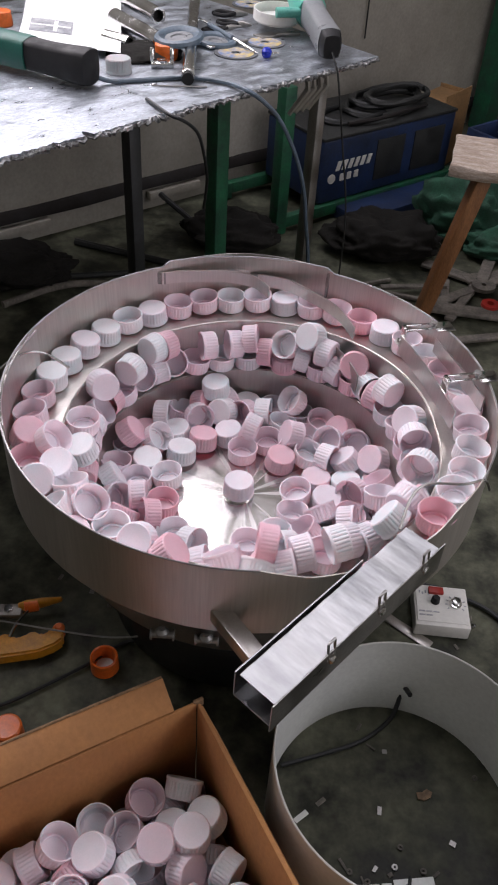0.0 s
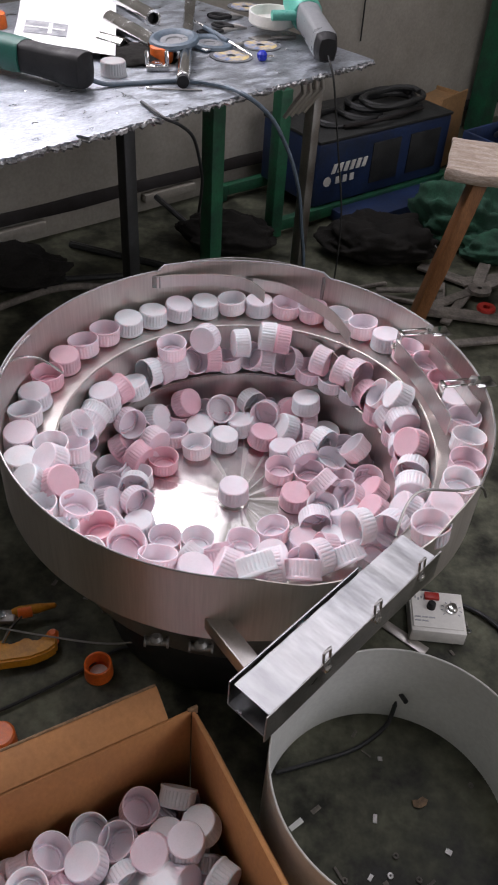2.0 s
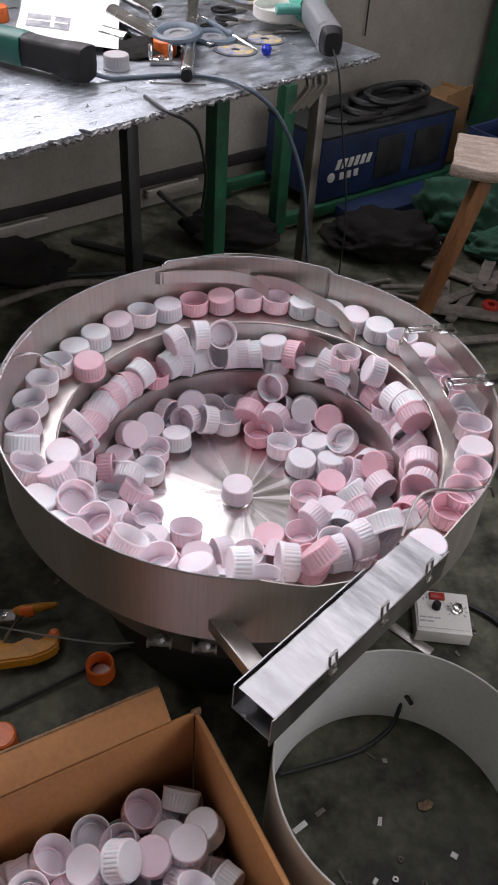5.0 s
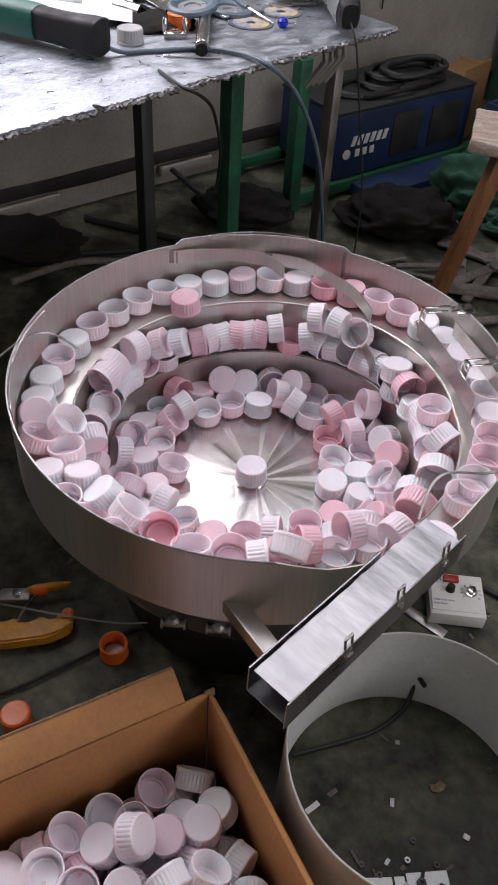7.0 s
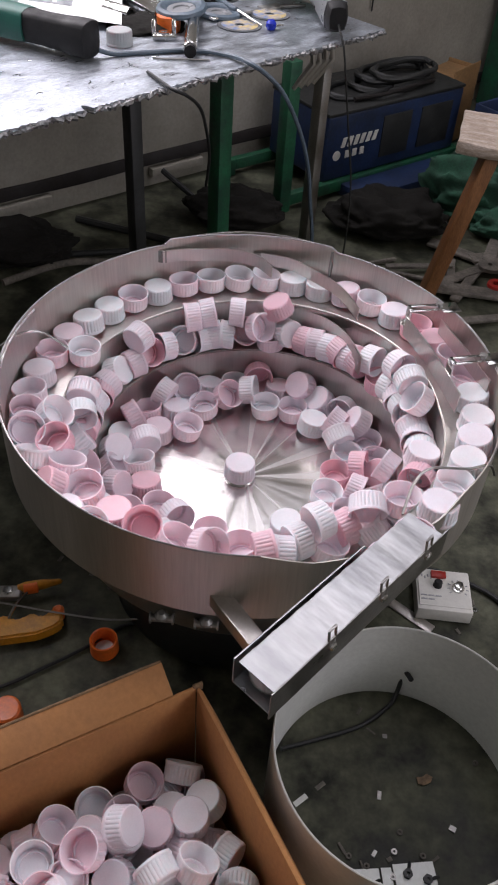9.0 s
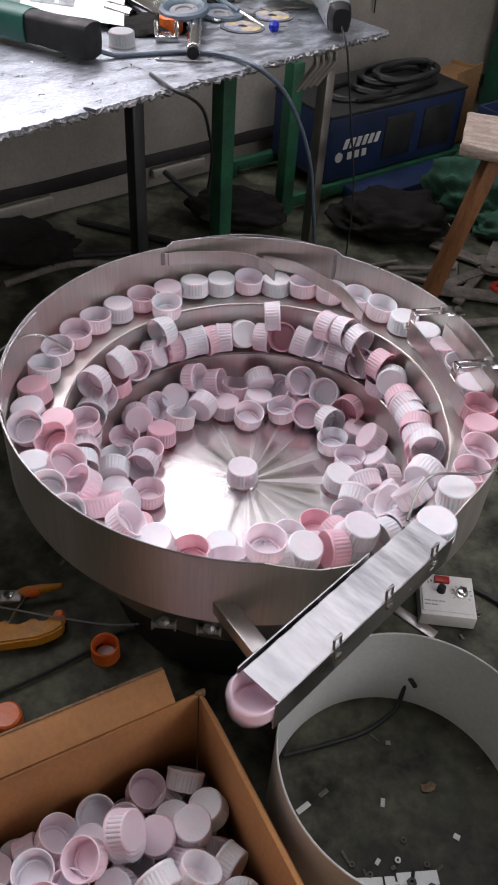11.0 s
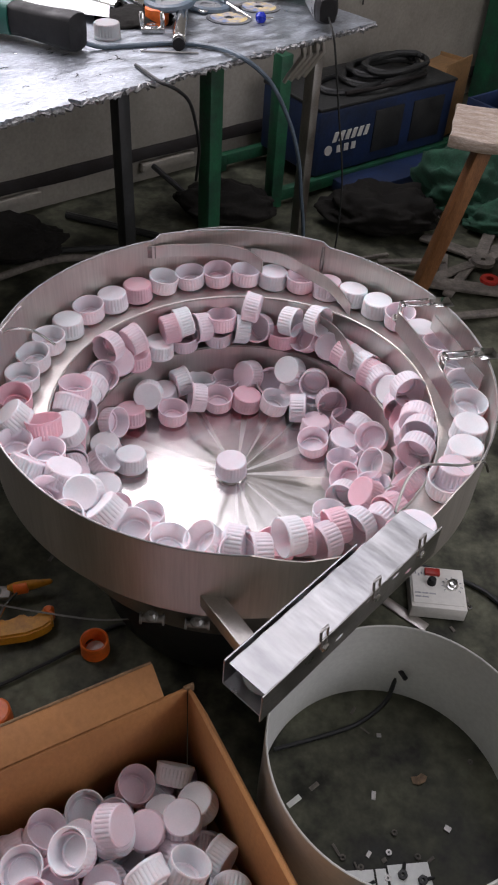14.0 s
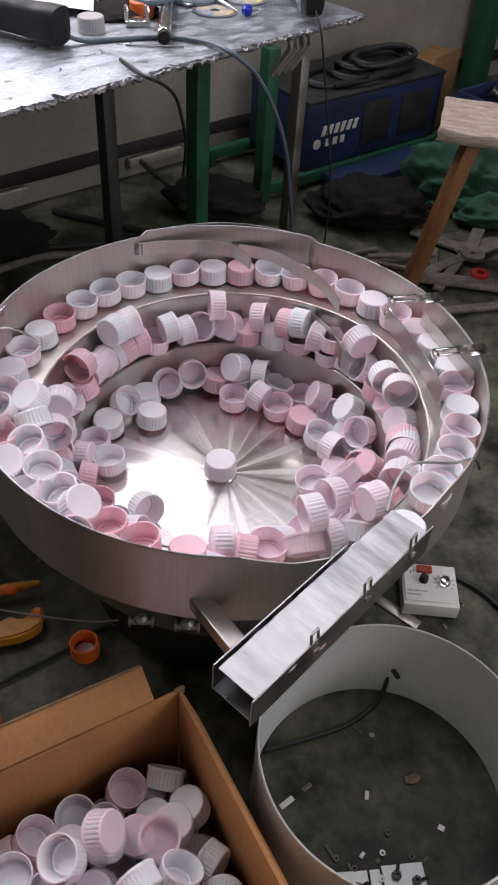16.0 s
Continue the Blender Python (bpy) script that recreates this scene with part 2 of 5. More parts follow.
def curve_points(points, steps=8):
    """A smooth line through points."""
    p = [Vector(q) for q in points]
    out = []
    for i in range(len(p) - 1):
        a, b, c, d = p[max(i - 1, 0)], p[i], p[i + 1], p[min(i + 2, len(p) - 1)]
        for k in range(steps):
            t = k / steps
            out.append(0.5 * (2 * b + (c - a) * t + (2 * a - 5 * b + 4 * c - d) * t * t + (3 * b - a - 3 * c + d) * t ** 3))
    return out + [p[-1]]


def prism(outline, z0, z1, bm=None, m=None, bevel=0.0):
    """A flat outline raised from z0 to z1."""
    bm = bm or bmesh.new()
    mm = m or Matrix.Identity(4)
    lo = [bm.verts.new(mm @ Vector((x, y, z0))) for x, y in outline]
    hi = [bm.verts.new(mm @ Vector((x, y, z1))) for x, y in outline]
    k = len(lo)
    faces = [bm.faces.new(lo[::-1]), bm.faces.new(hi)]
    for i in range(k):
        faces.append(bm.faces.new((lo[i], lo[(i + 1) % k], hi[(i + 1) % k], hi[i])))
    bmesh.ops.recalc_face_normals(bm, faces=faces)
    if bevel:
        bmesh.ops.bevel(bm, geom=list({e for f in faces for e in f.edges}), offset=bevel, segments=2, affect="EDGES")
    return bm


def grid_strip(rows_of_points, thick=0.0015):
    """A sheet through rows of points, with thickness along its normals."""
    bm = bmesh.new()
    vs = [[bm.verts.new(p) for p in r] for r in rows_of_points]
    for a, b in zip(vs, vs[1:]):
        for k in range(len(a) - 1):
            bm.faces.new((a[k], a[k + 1], b[k + 1], b[k]))
    bmesh.ops.recalc_face_normals(bm, faces=bm.faces)
    bmesh.ops.solidify(bm, geom=bm.faces[:], thickness=thick)
    return bm


def lerp_table(table, s):
    for (a, va), (b, vb) in zip(table, table[1:]):
        if s <= b:
            k = max(0.0, min(1.0, (s - a) / (b - a)))
            return va + (vb - va) * k
    return table[-1][1]


def polar(r, phi, z):
    """phi in degrees, from the far side of the bowl, clockwise seen from above."""
    return Vector((r * math.sin(radians(phi)), r * math.cos(radians(phi)), z))
# ---- room ----
def wall_frame(a, b, z=0.0):
    return WALL_O + U * a + N * b + Vector((0, 0, z))


def wall_piece(a0, a1, z0, z1, thick=0.2):
    bm = box((a1 - a0, thick, z1 - z0), bevel=0)
    m = Matrix.Translation(wall_frame((a0 + a1) / 2, thick / 2, (z0 + z1) / 2)) @ Matrix.Rotation(WALL_A, 4, "Z")
    bm.transform(m)
    return bm


def joined(pieces):
    bm = bmesh.new()
    for p in pieces:
        me = bpy.data.meshes.new("tmp")
        p.to_mesh(me)
        p.free()
        bm.from_mesh(me)
        bpy.data.meshes.remove(me)
    return bm


def build_room():
    bm = bmesh.new()
    bmesh.ops.create_grid(bm, x_segments=80, y_segments=80, size=4.5)
    for v in bm.verts:
        v.co.z = -0.004 + 0.004 * noise.noise(v.co * 1.7)
        if Vector(v.co).length < 1.0:
            v.co.z *= 0.3
    solid("floor", bm, M["concrete"], label="dark oily concrete workshop floor with stains and dust", category="floor", kind="structure")
    a0, a1, z0, z1 = WIN["a0"], WIN["a1"], WIN["z0"], WIN["z1"]
    bm = joined([wall_piece(-5, a0, -0.1, ROOM_H), wall_piece(a1, 3.2, -0.1, ROOM_H), wall_piece(a0, a1, -0.1, z0), wall_piece(a0, a1, z1, ROOM_H)])
    solid("wall_north", bm, M["plaster"], label="grimy beige plastered workshop wall", category="wall", kind="structure")
    for nm, size, at in (("wall_south", (8, 0.2, ROOM_H + 0.1), (0, -3.2, ROOM_H / 2)),
                         ):
        solid(nm, box(size, at, 0), M["plaster"], label="grimy beige plastered workshop wall", category="wall", kind="structure")
    # the east opening is made up, to make room for the fill light
    bm = joined([box((0.2, 1.3, ROOM_H + 0.1), (2.5, -2.55, ROOM_H / 2), 0), box((0.2, 5.1, ROOM_H + 0.1), (2.5, 2.45, ROOM_H / 2), 0),
                 box((0.2, 1.8, 1.1), (2.5, -1.0, 0.5), 0), box((0.2, 1.8, 1.0), (2.5, -1.0, 2.95), 0)])
    solid("wall_east", bm, M["plaster"], label="grimy beige plastered workshop wall with a window opening", category="wall", kind="structure")
    bm = joined([box((0.2, 3.0, ROOM_H + 0.1), (-2.5, -3.2 + 1.0, ROOM_H / 2), 0), box((0.2, 5.0, ROOM_H + 0.1), (-2.5, 2.9, ROOM_H / 2), 0),
                 box((0.2, 2.0 + 0.1, 1.4), (-2.5, -0.15 - 0.15, 0.65), 0), box((0.2, 2.1, 0.9), (-2.5, -0.3, 2.95), 0)])
    solid("wall_west", bm, M["plaster"], label="grimy beige plastered workshop wall with a window opening", category="wall", kind="structure")
    # ceiling left open under the added roof light
    rx, ry, rw, rd = ROOF
    x0, x1, y0, y1, h = rx - rw / 2, rx + rw / 2, ry - rd / 2, ry + rd / 2, ROOM_H + 0.06
    bm = joined([box((4.5 + x0, 9, 0.1), ((x0 - 4.5) / 2, 0, h), 0), box((4.5 - x1, 9, 0.1), ((x1 + 4.5) / 2, 0, h), 0),
                 box((rw, 4.5 + y0, 0.1), (rx, (y0 - 4.5) / 2, h), 0), box((rw, 4.5 - y1, 0.1), (rx, (y1 + 4.5) / 2, h), 0)])
    solid("ceiling", bm, M["ceiling"], label="grey sheet workshop ceiling", category="ceiling", kind="structure")

    # dark rough band at the foot of the wall, with a pale broken ledge under it
    random.seed(8)
    bm = bmesh.new()
    lo = [wall_frame(-4.9 + 0.1 * i, -0.022, 0.078 + 0.008 * noise.noise(Vector((i * 0.37, 0, 0)))) for i in range(78)]
    hi = [wall_frame(-4.9 + 0.1 * i, -0.022, 0.116 + 0.014 * noise.noise(Vector((i * 0.53, 5, 0)))) for i in range(78)]
    back = [p + N * 0.02 for p in hi]
    rows = [[bm.verts.new(p) for p in r] for r in (lo, hi, back)]
    for a, b in zip(rows, rows[1:]):
        for k in range(77):
            bm.faces.new((a[k], a[k + 1], b[k + 1], b[k]))
    solid("baseboard", bm, M["skirting"], label="dark rough skirting band along the wall", category="baseboard", kind="structure")
    bm = joined([box((w, 0.03, 0.03), bevel=0.004, m=Matrix.Translation(wall_frame(a, -0.018, 0.052)) @ Matrix.Rotation(WALL_A, 4, "Z")) for a, w in ((-1.0, 0.34), (-0.33, 0.22), (0.9, 0.4))])
    solid("trim", bm, M["plaster"], label="pale broken ledge at the foot of the wall", category="trim", kind="structure")


build_room()
# ---- the bowl feeder ----
RIM_R, RIM_Z = 0.400, 0.524
FLOOR_Z = 0.258
TRACK_Z = [(-520, 0.262), (-440, 0.335), (-360, 0.350), (-240, 0.372), (-120, 0.412), (0, 0.436), (60, 0.450), (150, 0.466)]
TRACK_IN = [(-520, 0.250), (-440, 0.272), (-240, 0.274), (-200, 0.280), (-150, 0.300), (-110, 0.317), (90, 0.316), (140, 0.348), (150, 0.350)]
TRACK_OUT = [(-520, 0.318), (-250, 0.318), (-200, 0.335), (-160, 0.365), (-120, 0.398), (150, 0.398)]


def track(s, k, lift=0.0):
    """A place on the spiral track at s degrees; k from 0 at its inner edge to 1 at its outer."""
    a, b = lerp_table(TRACK_IN, s), lerp_table(TRACK_OUT, s)
    return polar(a + (b - a) * k, s, lerp_table(TRACK_Z, s) + lift)


def rim_height(phi):
    """The wall is cut down where the chute leaves it."""
    return lerp_table([(-180, 0.524), (-95, 0.524), (-93, 0.524), (-27, 0.524), (-26.5, 0.534), (20, 0.533), (20.5, 0.524), (131, 0.524), (137, 0.505),
                       (150, 0.500), (166, 0.505), (176, 0.524), (180, 0.524)], phi)


def build_bowl():
    bowl = thing("vibratory_bowl_feeder", pose(0, 0, 0), "large brushed stainless steel vibratory bowl with spiral track", "bowl feeder")
    # outer wall
    rows = []
    for i in range(181):
        phi = -180 + 2 * i
        top = rim_height(phi)
        rows.append([polar(RIM_R, phi, z) for z in (0.393, 0.425, 0.465, top)])
    bm = grid_strip(rows, 0.002)
    part("outer_wall", bm, M["wall_steel"], bowl)
    part("rim_bead", tube([polar(RIM_R, -180 + 2 * i, rim_height(-180 + 2 * i) + 0.0005) for i in range(151)], 0.0013, 6), M["chute"], bowl, "bright polished rim edge")
    part("rim_bead", tube([polar(RIM_R, 176 + i, rim_height(176 + i if 176 + i <= 180 else -180) + 0.0005) for i in range(5)], 0.0013, 6), M["chute"], bowl)
    # spiral track and the walls that carry it
    rows = [[track(s, k) for k in (0, 0.5, 1)] for s in range(-520, 141, 5)]
    part("spiral_track", grid_strip(rows, 0.002), M["steel"], bowl)
    rows = []
    for s in range(-115, 141, 5):
        p, low = track(s, 0), lerp_table(TRACK_Z, s - 360)
        rows.append([Vector((p.x, p.y, z)) for z in (p.z, (p.z + low) / 2, low - 0.003)])
    part("upper_riser", grid_strip(rows, 0.002), M["steel"], bowl)
    rows = []
    for s in range(-520, -144, 5):
        p = track(s, 0)
        rows.append([Vector((p.x, p.y, z)) for z in (p.z, (p.z + FLOOR_Z) / 2, FLOOR_Z - 0.004)])
    part("lower_riser", grid_strip(rows, 0.002), M["steel"], bowl)
    # bright edges of the risers
    part("track_edge", tube([track(s, 0, 0.0015) for s in range(-118, 141, 4)], 0.0012, 6), M["steel"], bowl)
    part("track_edge", tube([track(s, 0, 0.0015) for s in range(-500, -150, 4)], 0.0012, 6), M["steel"], bowl)
    # floor: a very shallow cone
    bm = lathe([(0, FLOOR_Z + 0.006), (0.02, FLOOR_Z + 0.006), (0.10, FLOOR_Z + 0.003), (0.2, FLOOR_Z), (0.285, FLOOR_Z - 0.002), (0.285, FLOOR_Z - 0.012), (0.0, FLOOR_Z - 0.012)], 96)
    part("bowl_floor", bm, M["steel_floor"], bowl, "polished steel floor disc with radial scratches")
    # underside
    bm = lathe([(0.398, 0.395), (0.338, 0.340), (0.315, 0.25), (0.22, 0.235), (0.22, 0.225), (0.325, 0.24), (0.346, 0.334), (0.398, 0.390)], 72)
    part("underside", bm, M["steel_dark"], bowl)
    return bowl


bowl = build_bowl()


def build_drive():
    base = thing("vibration_drive_base", pose(0, 0, 0), "black round vibrating drive base under the steel bowl", "drive base")
    part("housing", lathe([(0, 0.01), (0.245, 0.01), (0.252, 0.02), (0.252, 0.135), (0.245, 0.145), (0, 0.16)], 64), M["black"], base)
    part("top_plate", lathe([(0, 0.2), (0.21, 0.2), (0.215, 0.205), (0.215, 0.222), (0.0, 0.225)], 64), M["black"], base)
    for k in range(3):
        a = 30 + 120 * k
        part("rubber_foot", lathe([(0, 0), (0.025, 0), (0.028, 0.004), (0.024, 0.012), (0, 0.012)], 20, pose(0.16 * math.sin(radians(a)), 0.16 * math.cos(radians(a)), 0)), M["rubber"], base)
    for k in range(4):
        a = 20 + 90 * k
        m = Matrix.Rotation(radians(-a), 4, "Z") @ pose(0, 0.19, 0.18, 0, 18, 0)
        part("leaf_spring", box((0.05, 0.006, 0.075), bevel=0.001, m=m), M["steel_dark"], base)
    return base


build_drive()

# chute: a covered channel that leaves the bowl along a tangent
CH_E = Vector((0.0246, -0.5700, 0.0))
CH_D = Vector((0.223, 0.255, 0)).normalized()
CH_N = Vector((CH_D.y, -CH_D.x, 0))
CH_L = 0.342


def build_chute():
    m = Matrix((( CH_D.x, -CH_N.x, 0, CH_E.x), (CH_D.y, -CH_N.y, 0, CH_E.y), (0, 0, 1, 0), (0, 0, 0, 1)))
    ch = thing("discharge_chute", m, "shiny stainless discharge chute with a clipped cover sheet", "chute")
    w, top, low = 0.0284, 0.526, 0.486
    part("bottom_plate", box((CH_L, 2 * w, 0.002), (CH_L / 2, 0, low), 0.0006, 1), M["chute"], ch)
    part("side_plate", box((0.235, 0.002, top - low + 0.006), (0.1175, w, (top + low) / 2 + 0.003), 0.0006, 1), M["chute"], ch)
    part("side_plate", box((CH_L, 0.002, top - low + 0.012), (CH_L / 2, -w, (top + low) / 2 - 0.006), 0.0006, 1), M["steel_dark"], ch)
    rows = []
    for i in range(25):
        x = 0.004 + (CH_L - 0.02) * i / 24
        rows.append([Vector((x, y, top + 0.0007 * math.sin(i * 1.9) * (0.3 + abs(y) / w) + 0.001)) for y in (-w, -w / 2, 0, w / 2, w * 0.84)])
    part("cover_sheet", grid_strip(rows, 0.0012), M["cover"], ch, "rippled bright steel cover sheet")
    for x in (0.103, 0.201, 0.296):
        bm = tube([(x - 0.006, -w - 0.001, top - 0.012), (x - 0.006, -w + 0.002, top + 0.016), (x + 0.006, -w + 0.002, top + 0.016), (x + 0.006, -w - 0.001, top - 0.012)], 0.0019, 6)
        clip = part("clip", bm, M["steel_dark"], ch, "bent wire clip")
        part("screw", lathe([(0, 0), (0.006, 0), (0.006, 0.003), (0.004, 0.005), (0, 0.005)], 6, pose(x, -w - 0.001, top - 0.014, 90, 0, 0)), M["chrome"], clip)
    return ch


chute = build_chute()


def build_arm():
    a, b = Vector((-0.028, -0.385, 0.425)), Vector((0.075, -0.520, 0.425))
    d = (b - a)
    m = Matrix.Translation((a + b) / 2) @ Matrix.Rotation(math.atan2(d.y, d.x), 4, "Z")
    arm = thing("support_arm", m, "square steel tube arm that holds the chute", "bracket")
    part("square_tube", box((d.length, 0.026, 0.026), bevel=0.002), M["steel"], arm)
    part("end_plate", box((0.03, 0.024, 0.05), (d.length / 2 - 0.015, 0, 0.02), 0.001), M["steel_dark"], arm)


build_arm()


def curved_plate(points, z_low, z_high, thick=0.0022):
    rows = [[Vector((p.x, p.y, z)) for z in (z_low, (z_low + z_high) / 2, z_high)] for p in curve_points([Vector((x, y, 0)) for x, y in points], 8)]
    return grid_strip(rows, thick)


def build_baffles():
    b = thing("guide_plate", pose(0, 0, 0), "curved steel baffle plate over the outer track", "guide plate", "bowl guide plates")
    part("plate", curved_plate([(0.000, 0.392), (0.060, 0.378), (0.112, 0.335), (0.158, 0.285), (0.187, 0.215)], 0.476, 0.502), M["steel"], b)
    part("weld_tab", box((0.03, 0.004, 0.02), (0.0, 0.393, 0.49), 0.001), M["steel_dark"], b)
    b = thing("guide_plate", pose(0, 0, 0), "long curved steel rim guide inside the bowl", "guide plate", "bowl guide plates")
    part("plate", curved_plate([(-0.190, 0.345), (-0.160, 0.358), (-0.115, 0.366), (-0.065, 0.372), (-0.008, 0.358), (0.024, 0.320)], 0.490, 0.516), M["steel"], b)
    part("weld_tab", box((0.02, 0.004, 0.026), (-0.192, 0.347, 0.503), 0.001, m=None), M["steel_dark"], b, "brown burnt weld tab")
    b = thing("guide_plate", pose(0, 0, 0), "curved steel baffle plate over the middle track", "guide plate", "bowl guide plates")
    part("plate", curved_plate([(0.040, 0.314), (0.100, 0.300), (0.145, 0.270), (0.178, 0.222), (0.199, 0.160)], 0.392, 0.434), M["steel"], b)
    # straight guides hung from slotted brackets
    for pts, lab in (([(0.268, 0.178), (0.304, 0.079), (0.333, -0.034)], "straight steel guide plate hung from two brackets"), ([(0.330, 0.177), (0.363, 0.085), (0.388, 0.008)], "outer steel guide plate beside the bowl wall")):
        g = thing("guide_plate", pose(0, 0, 0), lab, "guide plate", "bowl guide plates")
        part("plate", curved_plate(pts, 0.487 if "outer" in lab else 0.478, 0.516), M["steel"], g)
    for a, c in (((0.270, 0.181), (0.356, 0.203)), ((0.324, 0.034), (0.410, 0.056))):
        a, c = Vector((*a, 0.530)), Vector((*c, 0.530))
        d = c - a
        m = Matrix.Translation(a) @ Matrix.Rotation(math.atan2(d.y, d.x), 4, "Z")
        br = thing("slotted_bracket", m, "bright slotted clamp bracket on the bowl rim", "bracket", "rim brackets")
        n = d.length
        part("slotted_bar", box((n * 0.72, 0.005, 0.003), (n * 0.36, 0.0075, 0.0), 0.001), M["chrome"], br)
        part("slotted_bar", box((n * 0.72, 0.005, 0.003), (n * 0.36, -0.0075, 0.0), 0.001), M["chrome"], br)
        part("foot_plate", box((0.034, 0.030, 0.003), (n * 0.86, 0.0, -0.003), 0.001), M["chrome"], br)
        part("end_bar", box((0.006, 0.02, 0.003), (0.003, 0, 0.0), 0.001), M["chrome"], br)
        part("drop_leg", box((0.003, 0.02, 0.045), (0.0, 0, -0.022), 0.001), M["chrome"], br)
        part("bolt", lathe([(0, -0.005), (0.004, -0.005), (0.004, 0.004), (0.0065, 0.004), (0.0065, 0.009), (0, 0.01)], 6, pose(n * 0.62, 0, 0)), M["steel_dark"], br)
        part("nut", lathe([(0, 0), (0.006, 0), (0.006, 0.005), (0, 0.005)], 6, pose(-0.004, 0.004, -0.03, 0, -90, 0)), M["chrome"], br)
    w = thing("guide_wire", pose(0, 0, 0), "bent steel wire guide on the bowl rim", "wire", "guide wires")
    part("wire", tube(curve_points([(-0.425, -0.02, 0.512), (-0.400, 0.01, 0.523), (-0.375, 0.032, 0.528), (-0.345, 0.040, 0.522), (-0.305, 0.024, 0.508)]), 0.0022, 8), M["chrome"], w)
    w = thing("guide_wire", pose(0, 0, 0), "bent dark steel wire over the outlet", "wire", "guide wires")
    part("wire", tube(curve_points([(0.366, -0.186, 0.49), (0.352, -0.190, 0.513), (0.319, -0.203, 0.515), (0.266, -0.206, 0.513), (0.240, -0.232, 0.507), (0.222, -0.278, 0.49)]), 0.0021, 8), M["steel_dark"], w)
    # overlapping end of the rim sheet
    e = thing("rim_overlap_sheet", pose(0, 0, 0), "thin curved end of the rim sheet standing proud", "sheet")
    rows = []
    for i in range(20):
        k = i / 19
        phi = -113 + 36 * k
        rows.append([polar(0.3965 - 0.014 * k * k, phi, z) for z in (0.468, 0.495, 0.526 + 0.010 * k)])
    part("sheet", grid_strip(rows, 0.0015), M["steel"], e)
    part("bright_edge", tube([r[2] for r in rows], 0.0018, 6), M["chrome"], e)
    # outer doubling of the far rim
    e = thing("rim_overlap_sheet", pose(0, 0, 0), "second steel sheet wrapped round the far rim", "sheet")
    rows = [[polar(0.4035 + 0.010 * math.sin(math.pi * i / 24), -27 + 48 * i / 24, z) for z in (0.40, 0.46, 0.527 + 0.006 * math.sin(math.pi * i / 24))] for i in range(25)]
    part("sheet", grid_strip(rows, 0.0015), M["steel"], e)
    part("bright_edge", tube([r[2] for r in rows], 0.0016, 6), M["chrome"], e)
    part("weld_bead", tube([polar(0.397, 20.5, z) for z in (0.47, 0.49, 0.51, 0.525)], [0.003, 0.004, 0.0035, 0.003], 6), M["steel_dark"], e, "brown weld bead")
    # hub
    h = thing("hub_bolt", pose(-0.010, 0, FLOOR_Z + 0.004), "chrome hub bolt in the middle of the bowl floor", "bolt")
    part("washer", lathe([(0, 0), (0.0285, 0), (0.0285, 0.003), (0.026, 0.005), (0.0, 0.005)], 32), M["chrome"], h)
    part("stud", lathe([(0, 0.004), (0.008, 0.004), (0.008, 0.02), (0, 0.02)], 12), M["chrome"], h)


build_baffles()
# ---- large things round the bowl ----
TAB_A = radians(46.7)
TU = Vector((math.cos(TAB_A), math.sin(TAB_A), 0))
TN = Vector((-math.sin(TAB_A), math.cos(TAB_A), 0))
TAB_K = Vector((0.256, 1.043, 0.75))


def tab(a, b, z=0.0):
    """A place on the table: a along its front edge from the corner, b towards the back, z above its top."""
    return TAB_K + TU * a + TN * b + Vector((0, 0, z))


def build_table():
    t = thing("work_table", Matrix.Translation(TAB_K) @ Matrix.Rotation(TAB_A, 4, "Z"), "steel work table with a worn zinc sheet top", "table")
    random.seed(5)
    edge = []
    for i in range(381):
        edge.append((-1.9 + 1.9 * i / 380, random.uniform(-0.005, 0.003) + 0.003 * noise.noise(Vector((i * 0.11, 0, 0)))))
    for i, d in ((208, 0.014), (209, 0.018), (210, 0.012), (243, 0.012), (262, 0.014), (300, 0.008)):
        edge[i] = (edge[i][0], d)
    out = edge + [(0.004, 0.12), (0.012, 0.55), (0.01, 0.9), (-1.9, 0.9)]
    part("top_sheet", prism(out, -0.006, 0.0), M["tabletop"], t, "scratched zinc sheet with a ragged edge", angle=20)
    part("front_edge", tube([Vector((x, y - 0.001, -0.006 + random.uniform(-0.004, 0.002))) for x, y in edge], [random.uniform(0.002, 0.0075) for _ in edge], 5), M["edge"], t, "torn crumpled sheet edge", angle=10)
    part("frame_rail", box((1.8, 0.03, 0.03), (-0.95, 0.16, -0.022), 0.003), M["steel_dark"], t)
    part("frame_rail", box((1.8, 0.04, 0.04), (-0.95, 0.8, -0.03), 0.003), M["steel_dark"], t)
    for a, b, mt in ((-0.125, 0.07, "steel_dark"), (-0.682, 0.1, "black"), (-0.235, 0.31, "green"), (-1.8, 0.8, "black"), (-1.8, 0.1, "black")):
        part("leg", box((0.045 if mt == "green" else 0.03, 0.045 if mt == "green" else 0.03, 0.744), (a, b, -0.378), 0.003), M[mt], t)
    return t


build_table()


